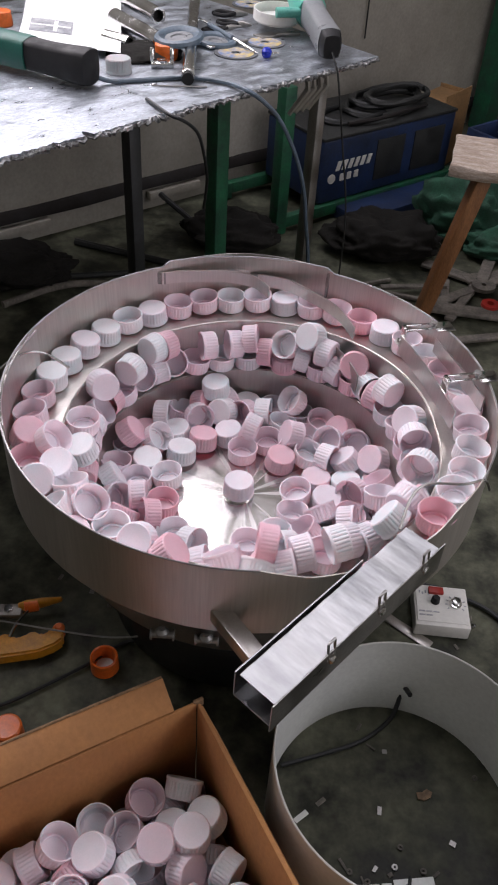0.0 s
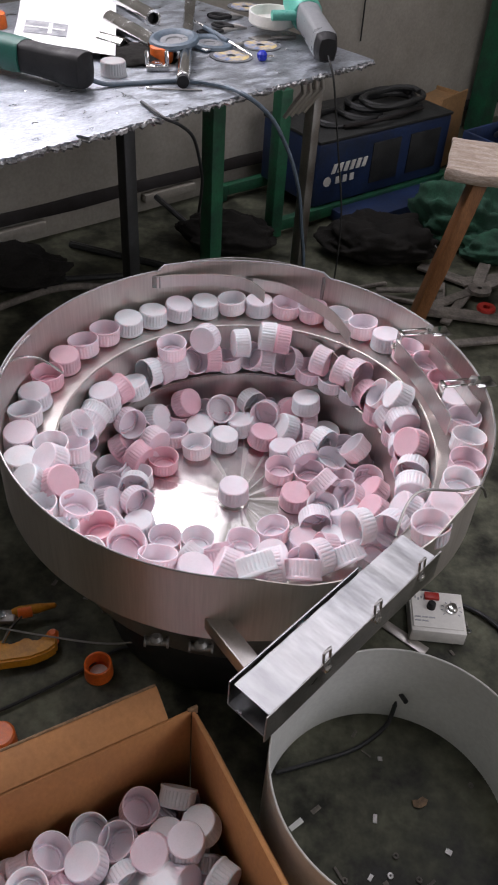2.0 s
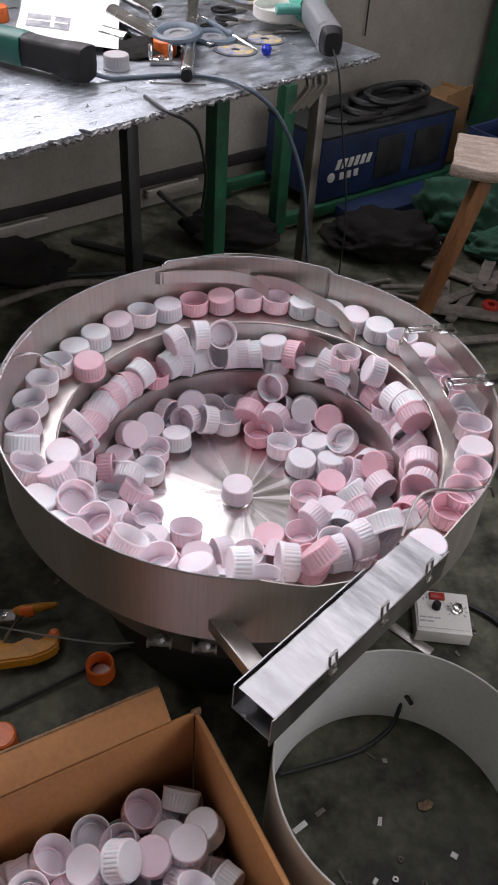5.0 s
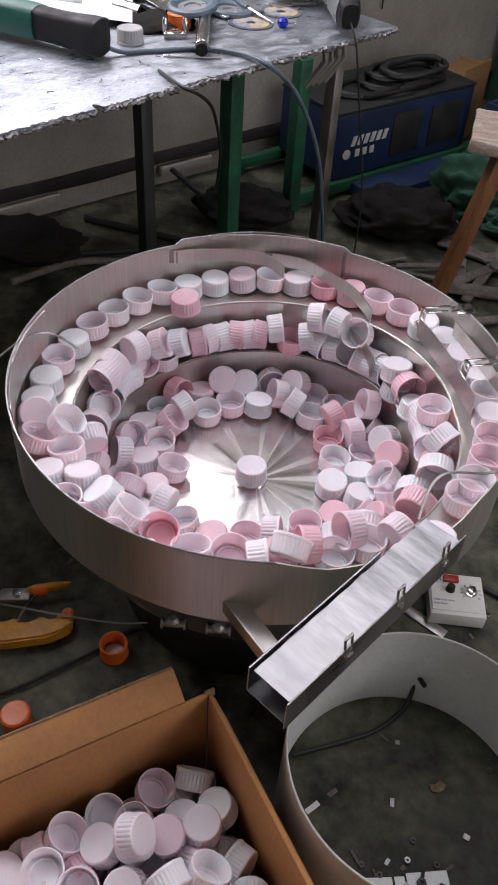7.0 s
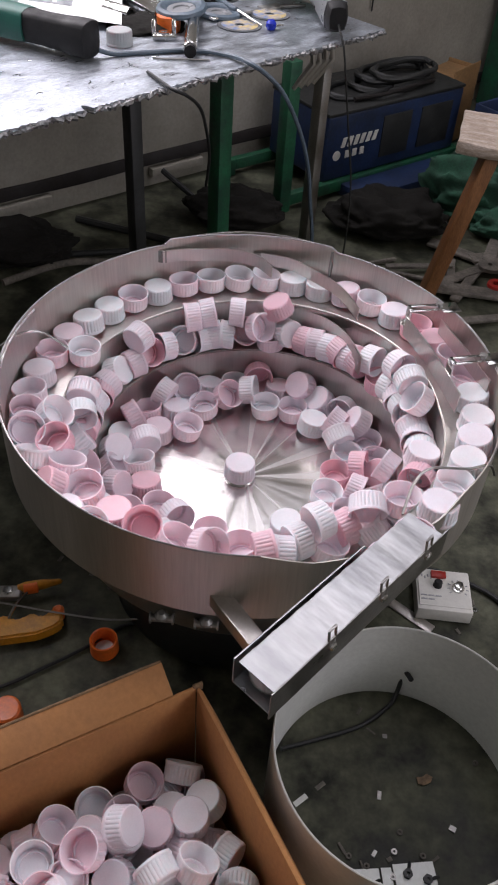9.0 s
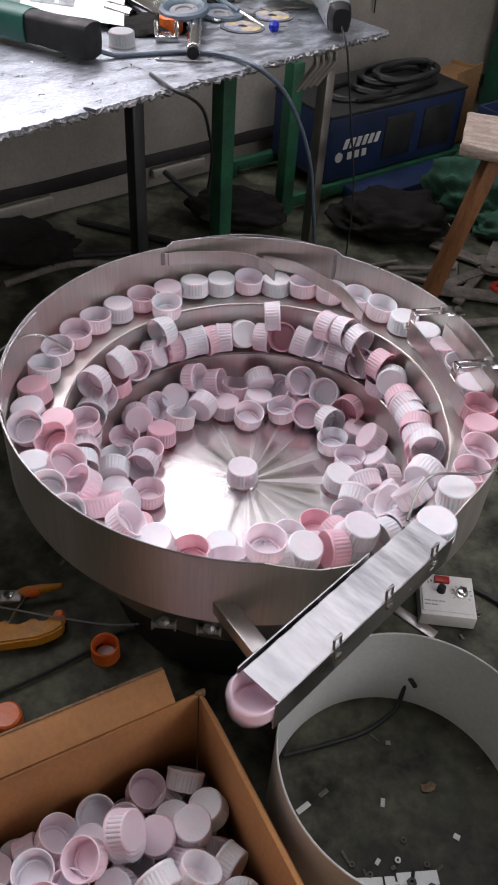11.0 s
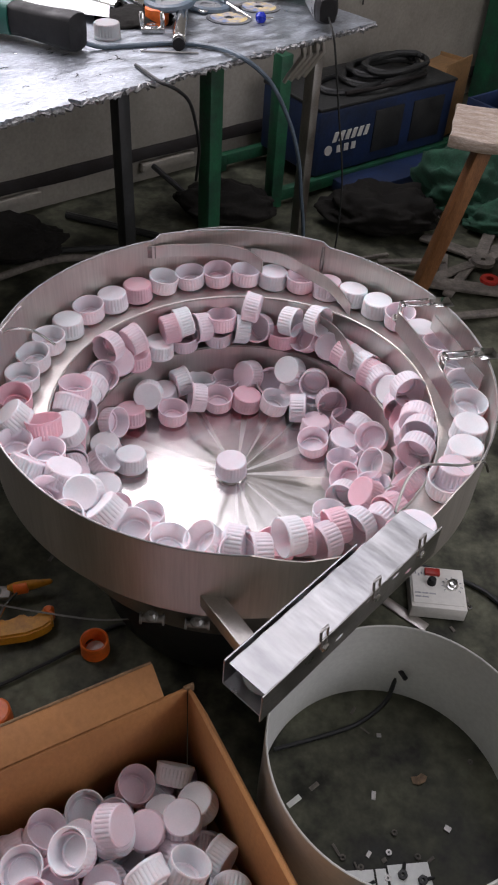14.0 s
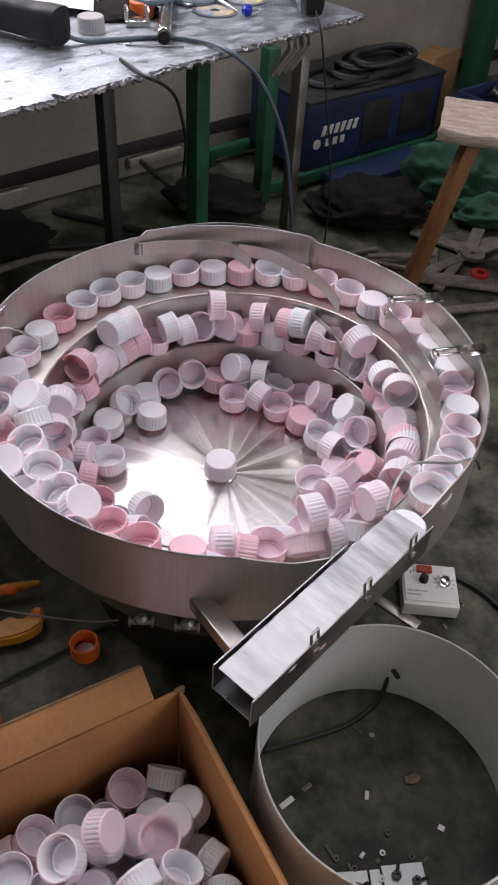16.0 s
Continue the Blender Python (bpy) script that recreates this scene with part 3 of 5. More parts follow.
def build_stand():
    a, b = Vector((0.055, 1.59, 0)), Vector((0.76, 2.15, 0))
    d = b - a
    m = Matrix.Translation(a) @ Matrix.Rotation(math.atan2(d.y, d.x), 4, "Z")
    st = thing("welder_stand", m, "green painted steel angle stand under the welder", "stand")
    part("front_rail", box((0.9, 0.03, 0.04), (0.45, 0, 0.037), 0.003), M["green"], st)
    part("back_rail", box((0.9, 0.03, 0.04), (0.45, 0.33, 0.037), 0.003), M["green"], st)
    for x, y, h in ((0.0, 0, 0.5), (0.88, 0, 0.06), (0.0, 0.33, 0.06), (0.88, 0.33, 0.06)):
        part("leg", box((0.045, 0.045, h), (x, y, h / 2), 0.003), M["green"], st)
    m = m @ pose(0.182, 0.0, 0.059)
    w = thing("welding_machine", m, "dusty blue welding machine with white lettering", "welder")
    part("case", box((0.66, 0.32, 0.228), (0.33, 0.16, 0.114), 0.008, 3), M["blue"], w)
    part("top_cover", box((0.665, 0.325, 0.012), (0.33, 0.16, 0.233), 0.004), M["bag"], w, "dusty dark top cover")
    part("vent_panel", box((0.14, 0.006, 0.15), (0.328, -0.001, 0.115), 0.002), M["bag"], w, "dark ventilation panel")
    part("vent_panel", box((0.16, 0.006, 0.15), (0.528, -0.001, 0.115), 0.002), M["bag"], w, "dark ventilation panel")
    # maker's mark as plain shapes: slanted bars and a disc
    for i in range(6):
        part("mark_bar", box((0.018, 0.004, 0.034), (0.085 + i * 0.029, -0.001, 0.130), 0.001, 1, m=Matrix(((1, 0, 0.3, -0.045), (0, 1, 0, 0), (0, 0, 1, 0), (0, 0, 0, 1)))), M["white"], w)
    part("mark_disc", lathe([(0, 0), (0.017, 0), (0.017, 0.004), (0, 0.004)], 24, pose(0.050, 0.001, 0.088, 90, 0, 0)), M["white"], w)
    for i in range(3):
        part("mark_bar", box((0.020, 0.004, 0.026), (0.100 + i * 0.034, -0.001, 0.086), 0.001, 1), M["white"], w)


build_stand()


def build_stool():
    m = pose(0.495, 1.086, 0, 0, 0, -13)
    s = thing("wooden_stool", m, "worn wooden work stool with splayed legs", "stool")
    random.seed(3)
    bm = box((0.36, 0.25, 0.034), (0.18, 0.125, 0.463), 0.006, 2)
    bmesh.ops.subdivide_edges(bm, edges=[e for e in bm.edges if e.calc_length() > 0.1], cuts=10, use_grid_fill=True)
    for v in bm.verts:
        v.co += noise.noise_vector(v.co * 24) * 0.005 + noise.noise_vector(v.co * 9) * 0.004
    part("seat", bm, M["wood_top"], s, "rough pale worn wooden seat")
    for x, y, sx, sy in ((0.095, 0.045, -1, -0.4), (0.29, 0.045, 1, -0.4), (0.33, 0.10, 1, 0.2), (0.31, 0.215, 1, 1)):
        top, foot = Vector((x, y, 0.447)), Vector((x + 0.085 * sx, y + 0.06 * sy, 0.0))
        d = foot - top
        bm = box((0.058, 0.040, d.length), bevel=0.005, m=Matrix.Translation((top + foot) / 2) @ d.to_track_quat("-Z", "Y").to_matrix().to_4x4())
        part("leg", bm, M["wood"], s, "brown varnished leg")


build_stool()

BOX_K = Vector((-0.048, -0.421, 0.0))
BOX_U = Vector((-0.862, -0.507, 0)).normalized()
BOX_V = Vector((0.507, -0.862, 0)).normalized()
BOX_H = 0.24


def build_carton():
    m = Matrix(((BOX_U.x, BOX_V.x, 0, BOX_K.x), (BOX_U.y, BOX_V.y, 0, BOX_K.y), (0, 0, 1, 0), (0, 0, 0, 1)))
    c = thing("cardboard_box", m, "open brown cardboard box half full of caps", "box")
    lu, lv, t = 0.44, 0.37, 0.006
    part("bottom", box((lu, lv, t), (lu / 2, lv / 2, t / 2), 0.001, 1), M["card"], c)
    part("side", box((lu, t, BOX_H - t), (lu / 2, -t / 2, BOX_H / 2 + t / 2), 0.002), M["card"], c)
    part("side", box((lu, t, BOX_H - t), (lu / 2, lv + t / 2, BOX_H / 2 + t / 2), 0.002), M["card"], c)
    part("side", box((t, lv, BOX_H - t), (-t / 2, lv / 2, BOX_H / 2 + t / 2), 0.002), M["card"], c)
    part("side", box((t, lv, BOX_H - t), (lu + t / 2, lv / 2, BOX_H / 2 + t / 2), 0.002), M["card"], c)
    # flaps, folded outwards
    fl = part("flap", box((lu - 0.028, 0.05, 0.005), (0, -0.025, 0), 0.0015, m=pose(lu / 2 + 0.021, -0.004, BOX_H + 0.002, -32, 0, 0)), M["card"], c, "raised rear flap")
    part("flap_edge", box((lu - 0.03, 0.004, 0.0065), (0, -0.0515, 0), 0.001, 1, m=pose(lu / 2 + 0.021, -0.004, BOX_H + 0.002, -32, 0, 0)), M["card_edge"], fl)
    part("torn_corner", box((0.016, 0.006, 0.016), (-0.004, -0.004, BOX_H - 0.004), 0.002, m=None), M["card_edge"], c, "frayed torn box corner")
    part("flap", box((0.09, lv - 0.01, 0.005), (-0.045, 0, 0), 0.0015, m=pose(-0.004, lv / 2, BOX_H, 0, -74, 0)), M["card"], c, "flap hanging outwards")


build_carton()


def build_ring():
    ob = thing("sheet_metal_ring", pose(0.2724, -0.4618, 0), "open hoop of grey sheet metal standing on the floor", "metal ring")
    part("hoop", lathe([(0.2010, 0.001), (0.2025, 0.0), (0.2040, 0.001), (0.2040, 0.199), (0.2025, 0.2), (0.2010, 0.199)], 96, close=True), M["ring"], ob)
    part("weld_seam", box((0.012, 0.004, 0.18), (0, 0.2055, 0.095), 0.001, m=Matrix.Rotation(radians(60), 4, "Z")), M["steel_dark"], ob)


build_ring()


def build_controller():
    m = pose(0.353, -0.048, 0, 0, 0, -2.5)
    c = thing("vibration_controller", m, "small white control box with switch and dials", "controller")
    part("case", box((0.108, 0.10, 0.034), (0.054, 0.0, 0.021), 0.003), M["white"], c)
    part("face_plate", box((0.10, 0.088, 0.002), (0.054, 0.002, 0.0392), 0.001, 1), M["white"], c)
    part("rocker_switch", box((0.03, 0.016, 0.008), (0.045, 0.033, 0.043), 0.002), M["red"], c, "red and black rocker switch")
    part("knob", lathe([(0, 0), (0.009, 0), (0.008, 0.012), (0.006, 0.014), (0, 0.014)], 20, pose(0.042, 0.008, 0.040)), M["rubber"], c)
    part("dial", lathe([(0, 0), (0.012, 0), (0.012, 0.005), (0.008, 0.006), (0.008, 0.014), (0, 0.015)], 24, pose(0.082, 0.005, 0.040)), M["chrome"], c, "chrome dial")
    for i in range(4):
        part("print_bar", box((0.003, 0.006, 0.0006), (0.012 + 0.006 * i, 0.03 - 0.004 * (i % 2), 0.0407), 0, m=None), M["ink"], c)
    for i in range(9):
        a = radians(-130 + 32 * i)
        part("print_bar", box((0.002, 0.005, 0.0006), (0, 0.0185, 0.0407), 0, m=Matrix.Translation((0.082, 0.005, 0)) @ Matrix.Rotation(a, 4, "Z")), M["ink"], c)
    for i in range(5):
        part("print_bar", box((0.012, 0.003, 0.0006), (0.014 + 0.014 * (i % 3), -0.018 - 0.009 * (i // 3), 0.0407), 0), M["ink"], c)
    for x in (0.008, 0.1):
        part("foot", lathe([(0, 0), (0.006, 0), (0.006, 0.005), (0, 0.005)], 12, pose(x, -0.04, 0)), M["rubber"], c)
        part("foot", lathe([(0, 0), (0.006, 0), (0.006, 0.005), (0, 0.005)], 12, pose(x, 0.04, 0)), M["rubber"], c)


build_controller()
# ---- bottle caps ----
CAP_R, CAP_H = 0.0282, 0.0300


def cap_mesh(name, material):
    """A ribbed screw cap, open at its foot (z = -h/2), with a sealing ring inside."""
    n, bm = 84, bmesh.new()
    h = CAP_H / 2
    prof = [(CAP_R + 0.0004, -h, 0), (CAP_R + 0.0008, -h + 0.003, 0), (CAP_R + 0.0002, -h + 0.0045, 0), (CAP_R - 0.0002, -h + 0.0055, 1), (CAP_R - 0.0008, h - 0.004, 1), (CAP_R - 0.0015, h - 0.0015, 0.3), (CAP_R - 0.0035, h, 0),
            (CAP_R - 0.006, h - 0.0004, 0), (0, h - 0.0004, 0)]
    inner = [(0, h - 0.0028, 0), (0.0185, h - 0.0028, 0), (0.0187, h - 0.0075, 0), (0.0200, h - 0.0075, 0), (0.0202, h - 0.0028, 0), (CAP_R - 0.0042, h - 0.003, 0), (CAP_R - 0.0026, h - 0.006, 0), (CAP_R - 0.0020, -h + 0.002, 0), (CAP_R - 0.0012, -h, 0)]
    rings = []
    for r, z, rib in prof + inner:
        if r == 0:
            rings.append([bm.verts.new((0, 0, z))])
        else:
            rings.append([bm.verts.new(((r - rib * (0.0014 if k % 3 == 0 else 0)) * math.cos(2 * math.pi * k / n), (r - rib * (0.0014 if k % 3 == 0 else 0)) * math.sin(2 * math.pi * k / n), z)) for k in range(n)])
    loop = rings
    for a, b in zip(loop, loop[1:] + loop[:1]):
        if len(a) == 1 and len(b) == 1:
            continue
        for k in range(n):
            q = [a[k % len(a)], a[(k + 1) % n % len(a)], b[(k + 1) % n % len(b)], b[k % len(b)]]
            q = [v for i, v in enumerate(q) if v not in q[:i]]
            if len(q) > 2:
                bm.faces.new(q)
    bmesh.ops.recalc_face_normals(bm, faces=bm.faces)
    return mesh_of(name, bm, material, 40)


CAP_MESH = {k: cap_mesh("cap", m) for k, m in CAP_M.items()}
CAP_KEYS = ["white"] * 7 + ["blush"] * 6 + ["pale"] * 4 + ["pink"] * 2
MOVERS = []


def add_cap(where, group, at=None, key=None):
    key = key or random.choice(CAP_KEYS)
    ob = new("bottle_cap", CAP_MESH[key])
    tagged(ob, "%s ribbed plastic screw cap %s" % (CAP_COLOURS[key][1], where), "bottle cap", group)
    if at is not None:
        ob.matrix_basis = at
    return ob


def turned(ax, ay, az):
    return Euler((radians(ax), radians(ay), radians(az))).to_matrix().to_4x4()


# angular speed of the flow, in degrees a second, by angle round the bowl
FLOW = [(-180, 23), (-120, 25), (-90, 29), (-30, 30), (0, 27), (40, 23), (80, 20), (130, 19), (180, 23)]
UPPER_FLOW = [(-180, 18), (-120, 17), (-70, 20), (-25, 17), (140, 17)]


def ease(x):
    x = max(0.0, min(1.0, x))
    return x * x * (3 - 2 * x)


def chute_point(x, lift=0.0):
    return CH_E + CH_D * x + Vector((0, 0, 0.488 + lift))


BOX_TOPS = []


def random_turn():
    a = random.random()
    if a < 0.3:
        return turned(random.uniform(-25, 25), random.uniform(-25, 25), random.uniform(0, 360))
    if a < 0.55:
        return turned(180 + random.uniform(-30, 30), random.uniform(-30, 30), random.uniform(0, 360))
    return turned(random.uniform(50, 130), random.uniform(-40, 40), random.uniform(0, 360))


BOX_M = Matrix(((BOX_U.x, BOX_V.x, 0, BOX_K.x), (BOX_U.y, BOX_V.y, 0, BOX_K.y), (0, 0, 1, 0), (0, 0, 0, 1)))


def heap(u, v):
    """The height of the pile in the box."""
    d = math.hypot((u - 0.21) * 0.8, v - 0.19)
    return 0.140 - 0.20 * d * d


def fill_box():
    random.seed(21)
    placed = []
    level = 0.032
    deep = []
    while level < 0.15:
        tries = 0
        while tries < 1500:
            tries += 1
            u, v, z = random.uniform(0.031, 0.409), random.uniform(0.031, 0.339), level + random.uniform(0, 0.012)
            if z > heap(u, v):
                continue
            if all((u - a) ** 2 + (v - b) ** 2 + (1.25 * (z - c)) ** 2 > 0.0475 ** 2 for a, b, c in placed):
                placed.append((u, v, z))
                m = BOX_M @ Matrix.Translation((u, v, z)) @ random_turn()
                if z < 0.085:
                    deep.append(m)
                else:
                    add_cap("heaped in the cardboard box", "caps in the box", m)
        level += 0.034
    # the caps under the top ones, joined
    src = CAP_MESH["blush"]
    co = np.empty(len(src.vertices) * 3)
    src.vertices.foreach_get("co", co)
    co = np.c_[co.reshape(-1, 3), np.ones(len(src.vertices))]
    faces = [tuple(p.vertices) for p in src.polygons]
    verts, polys = [], []
    for i, m in enumerate(deep):
        verts.append((co @ np.array(m).T)[:, :3])
        polys += [tuple(v + i * len(co) for v in f) for f in faces]
    me = bpy.data.meshes.new("cap_fill")
    me.from_pydata(np.concatenate(verts).tolist(), [], polys)
    me.materials.append(CAP_M["blush"])
    tagged(new("cap_fill", me), "deeper blush white plastic caps filling the cardboard box", "bottle caps", kind="stuff")
    # places on top of the heap for those that still fall
    tries = 0
    while len(BOX_TOPS) < 40 and tries < 9000:
        tries += 1
        u, v = random.uniform(0.09, 0.36), random.uniform(0.09, 0.29)
        z = max([c + 0.040 * math.sqrt(max(0.0, 1 - ((u - a) ** 2 + (v - b) ** 2) / 0.052 ** 2)) for a, b, c in placed if (u - a) ** 2 + (v - b) ** 2 < 0.052 ** 2] + [0.03])
        if z > heap(u, v) + 0.026 + 0.0003 * len(BOX_TOPS):
            continue
        placed.append((u, v, z))
        BOX_TOPS.append(BOX_M @ Matrix.Translation((u, v, z)) @ random_turn())


fill_box()


# ---- the flow of caps: pushed round, pulled down, kept apart ----
IN_BOWL, FIRST_UPPER, FIRST_LOWER = 200, 54, 62
LEAVING = (0.2, 0.85, 1.25, 1.7, 2.1, 2.6, 3.4, 4.0, 4.7, 5.4, 6.1, 6.7, 7.3, 7.95, 8.35, 8.75, 9.15, 9.8, 10.4, 11.0, 11.96, 12.35, 12.75, 13.3, 14.3, 15.15, 15.68)
WARM_UP, STEPS, KEEP = 16.0, 30, 7


def table_at(table, x):
    return np.interp(x, [a for a, _ in table], [b for _, b in table])


def zone_axes(rng, n):
    """For each cap the way it leans (out, along, up) on the floor, on the lower turn, in the heap, on the upper turn."""
    def lean(deg, azimuth):
        a, b = np.radians(deg), np.radians(azimuth)
        return np.stack([np.sin(a) * np.cos(b), np.sin(a) * np.sin(b), np.cos(a)], 1)

    k = rng.random(n)
    any_way, inward = rng.uniform(0, 360, n), 180 + rng.uniform(-50, 50, n)
    along = np.where(rng.random(n) < 0.5, 90, -90) + rng.uniform(-14, 14, n)
    floor = np.where((k < 0.42)[:, None], lean(rng.uniform(2, 16, n), any_way), np.where((k < 0.80)[:, None], lean(rng.uniform(35, 68, n), inward), lean(rng.uniform(70, 88, n), any_way)))
    k = rng.random(n)
    lower = np.where((k < 0.58)[:, None], lean(rng.uniform(80, 88, n), along), np.where((k < 0.82)[:, None], lean(rng.uniform(50, 72, n), inward), lean(rng.uniform(2, 14, n), any_way)))
    heap_axes = lean(rng.uniform(0, 48, n), any_way)
    return np.stack([floor, lower, heap_axes, lean(rng.uniform(0, 8, n), any_way)])


def flow_of_caps():
    """Positions and leans of all caps, KEEP steps apart, and when each one leaves the track."""
    rng = np.random.default_rng(17)
    n = IN_BOWL
    R, H = CAP_R, CAP_H / 2
    phi = rng.uniform(-180, 180, n)
    r, z = rng.uniform(0.13, 0.23, n), FLOOR_Z + rng.uniform(0.03, 0.16, n)
    u, w = slice(0, FIRST_UPPER), slice(FIRST_UPPER, FIRST_UPPER + FIRST_LOWER)
    phi[u] = np.linspace(-170, 118, FIRST_UPPER)
    r[u], z[u] = 0.362, table_at(TRACK_Z, phi[u]) + 0.03
    phi[w] = np.linspace(-130, 175, FIRST_LOWER)
    r[w], z[w] = 0.292, table_at(TRACK_Z, phi[w] - 360) + 0.03
    pos = np.stack([r * np.sin(np.radians(phi)), r * np.cos(np.radians(phi)), z], 1)
    aims = zone_axes(rng, n)
    lean = aims[0].copy()
    alive = np.ones(n, bool)
    left, kept = {}, []
    dt = 1.0 / STEPS
    total = int(round((WARM_UP + 16.0) * STEPS))
    for step in range(total + 1):
        t = step * dt - WARM_UP
        for sweep in range(8):
            r = np.hypot(pos[:, 0], pos[:, 1])
            phi = np.degrees(np.arctan2(pos[:, 0], pos[:, 1]))
            zu, inu = table_at(TRACK_Z, phi), np.where(phi <= 140, table_at(TRACK_IN, phi), 9.0)
            zl, inl = table_at(TRACK_Z, phi - 360), np.where(phi >= -160, table_at(TRACK_IN, phi - 360), 9.0)
            on_up, on_low = (r >= inu) & (pos[:, 2] > zu - 0.02), (r >= inl) & (pos[:, 2] > zl - 0.02)
            er = R * np.sqrt(1 - lean[:, 0] ** 2) + H * np.abs(lean[:, 0])
            ez = R * np.sqrt(np.maximum(0, 1 - lean[:, 2] ** 2)) + H * np.abs(lean[:, 2])
            if sweep == 0:
                speed = np.where(on_up, table_at(UPPER_FLOW, phi), table_at(FLOW, phi))
                swept = on_up & (phi > 4) & (phi < 80) & ((r < 0.343) | (pos[:, 2] > zu + ez + 0.018))
                drift = np.where(swept, -0.16, np.where(on_up, 0.09, np.where(on_low, 0.06, 0.13)))
                phi, r = phi + speed * dt, r + drift * dt
                pos[:, 2] -= 0.5 * dt
                zone = np.where(on_up, np.where(phi > -100, 3, 2), np.where(on_low, 1, 0))
                lean += (aims[zone, np.arange(n)] - lean) * min(1.0, 4.0 * dt)
                lean /= np.linalg.norm(lean, axis=1)[:, None]
            else:
                # caps push one another apart by their extent along the line between them
                a = np.radians(phi)
                axis = np.stack([lean[:, 0] * np.sin(a) + lean[:, 1] * np.cos(a), lean[:, 0] * np.cos(a) - lean[:, 1] * np.sin(a), lean[:, 2]], 1)
                if sweep == 1:
                    d2 = ((pos[:, None, :] - pos[None, :, :]) ** 2).sum(2)
                    i, j = np.nonzero(np.triu((d2 < (2.3 * R) ** 2) & alive[:, None] & alive[None, :], 1))
                d = pos[j] - pos[i]
                dist = np.maximum(np.linalg.norm(d, axis=1), 1e-5)
                d /= dist[:, None]
                need = sum(np.sqrt(R * R + (H * H - R * R) * (axis[q] * d).sum(1) ** 2) for q in (i, j))
                push = d * (0.46 * np.clip(need - dist, 0, 0.012))[:, None]
                np.add.at(pos, j, push)
                np.add.at(pos, i, -push)
                r = np.hypot(pos[:, 0], pos[:, 1])
                phi = np.degrees(np.arctan2(pos[:, 0], pos[:, 1]))
            # the surfaces below, then walls and risers
            ground = np.where(on_up, zu, np.where(on_low, zl, FLOOR_Z + 0.003))
            pos[:, 2] = np.clip(np.maximum(pos[:, 2], ground + ez + 0.001), None, 0.54)
            foot = pos[:, 2] - ez
            most = np.where(phi <= 140, 0.3965, table_at(TRACK_OUT, phi - 360)) - er
            most = np.where(foot < zu - 0.012, np.minimum(most, inu - er), most)
            most = np.where(foot < zl - 0.012, np.minimum(most, inl - er), most)
            r = np.where(on_up & (phi < -112), np.maximum(r, inu + 0.012), np.where(on_low & (phi > 95), np.maximum(r, inl + 0.008), r))
            r = np.clip(np.minimum(r, most), 0.088, None)
            pos[:, 0], pos[:, 1] = r * np.sin(np.radians(phi)), r * np.cos(np.radians(phi))
        for k in np.nonzero(alive & (r > 0.33) & (pos[:, 2] > zu) & (phi > 128) & (phi < 175))[0]:
            if t < -0.6:
                a = rng.uniform(0, 2 * math.pi)
                pos[k] = (0.15 * math.sin(a), 0.15 * math.cos(a), 0.42)
            else:
                alive[k] = False
                left[int(k)] = t
                pos[k] = (0, 0, 9 + k)
        if t >= -1e-6 and round(t * STEPS) % KEEP == 0:
            kept.append((t, pos.copy(), lean.copy(), phi.copy()))
    return kept, left


def cap_matrix(p, lean, phi, over, spin):
    e_r, e_t = Vector((math.sin(radians(phi)), math.cos(radians(phi)), 0)), Vector((math.cos(radians(phi)), -math.sin(radians(phi)), 0))
    local = Vector((0, 0, 1)).rotation_difference(Vector(lean)).to_matrix().to_4x4()
    base = Matrix((e_r, e_t, Vector((0, 0, 1)))).transposed().to_4x4() @ Matrix.Diagonal((1, -1, 1, 1))
    lean_m = Matrix.Diagonal((1, -1, 1, 1)) @ local @ Matrix.Diagonal((1, -1, 1, 1))
    return Matrix.Translation(p) @ base @ lean_m @ turned(180 if over else 0, 0, spin)


def leave_pose(t, start, entered, mouth_time, goal):
    """Into the chute, down it under the cover, off its end, into the box."""
    door, mouth = chute_point(0.33, CAP_H / 2 + 0.002), chute_point(0.0, CAP_H / 2 + 0.002)
    turn = start.to_quaternion()
    gate = entered + min(0.45, 0.6 * (mouth_time - entered))
    if t < gate:
        p = start.translation.lerp(door, max(0.0, (t - entered) / (gate - entered)))
    elif t < mouth_time:
        x = (t - gate) / (mouth_time - gate)
        p = door.lerp(mouth, 0.6 * x + 0.4 * x * x)
    else:
        fall = min((t - mouth_time) / 0.32, 1.0)
        place = goal.translation
        p = mouth.lerp(place, fall)
        p.z = mouth.z + (place.z - mouth.z) * fall * fall
        turn = turn.slerp(goal.to_quaternion(), ease(fall * 1.1 - 0.1))
    return Matrix.Translation(p) @ turn.to_matrix().to_4x4()


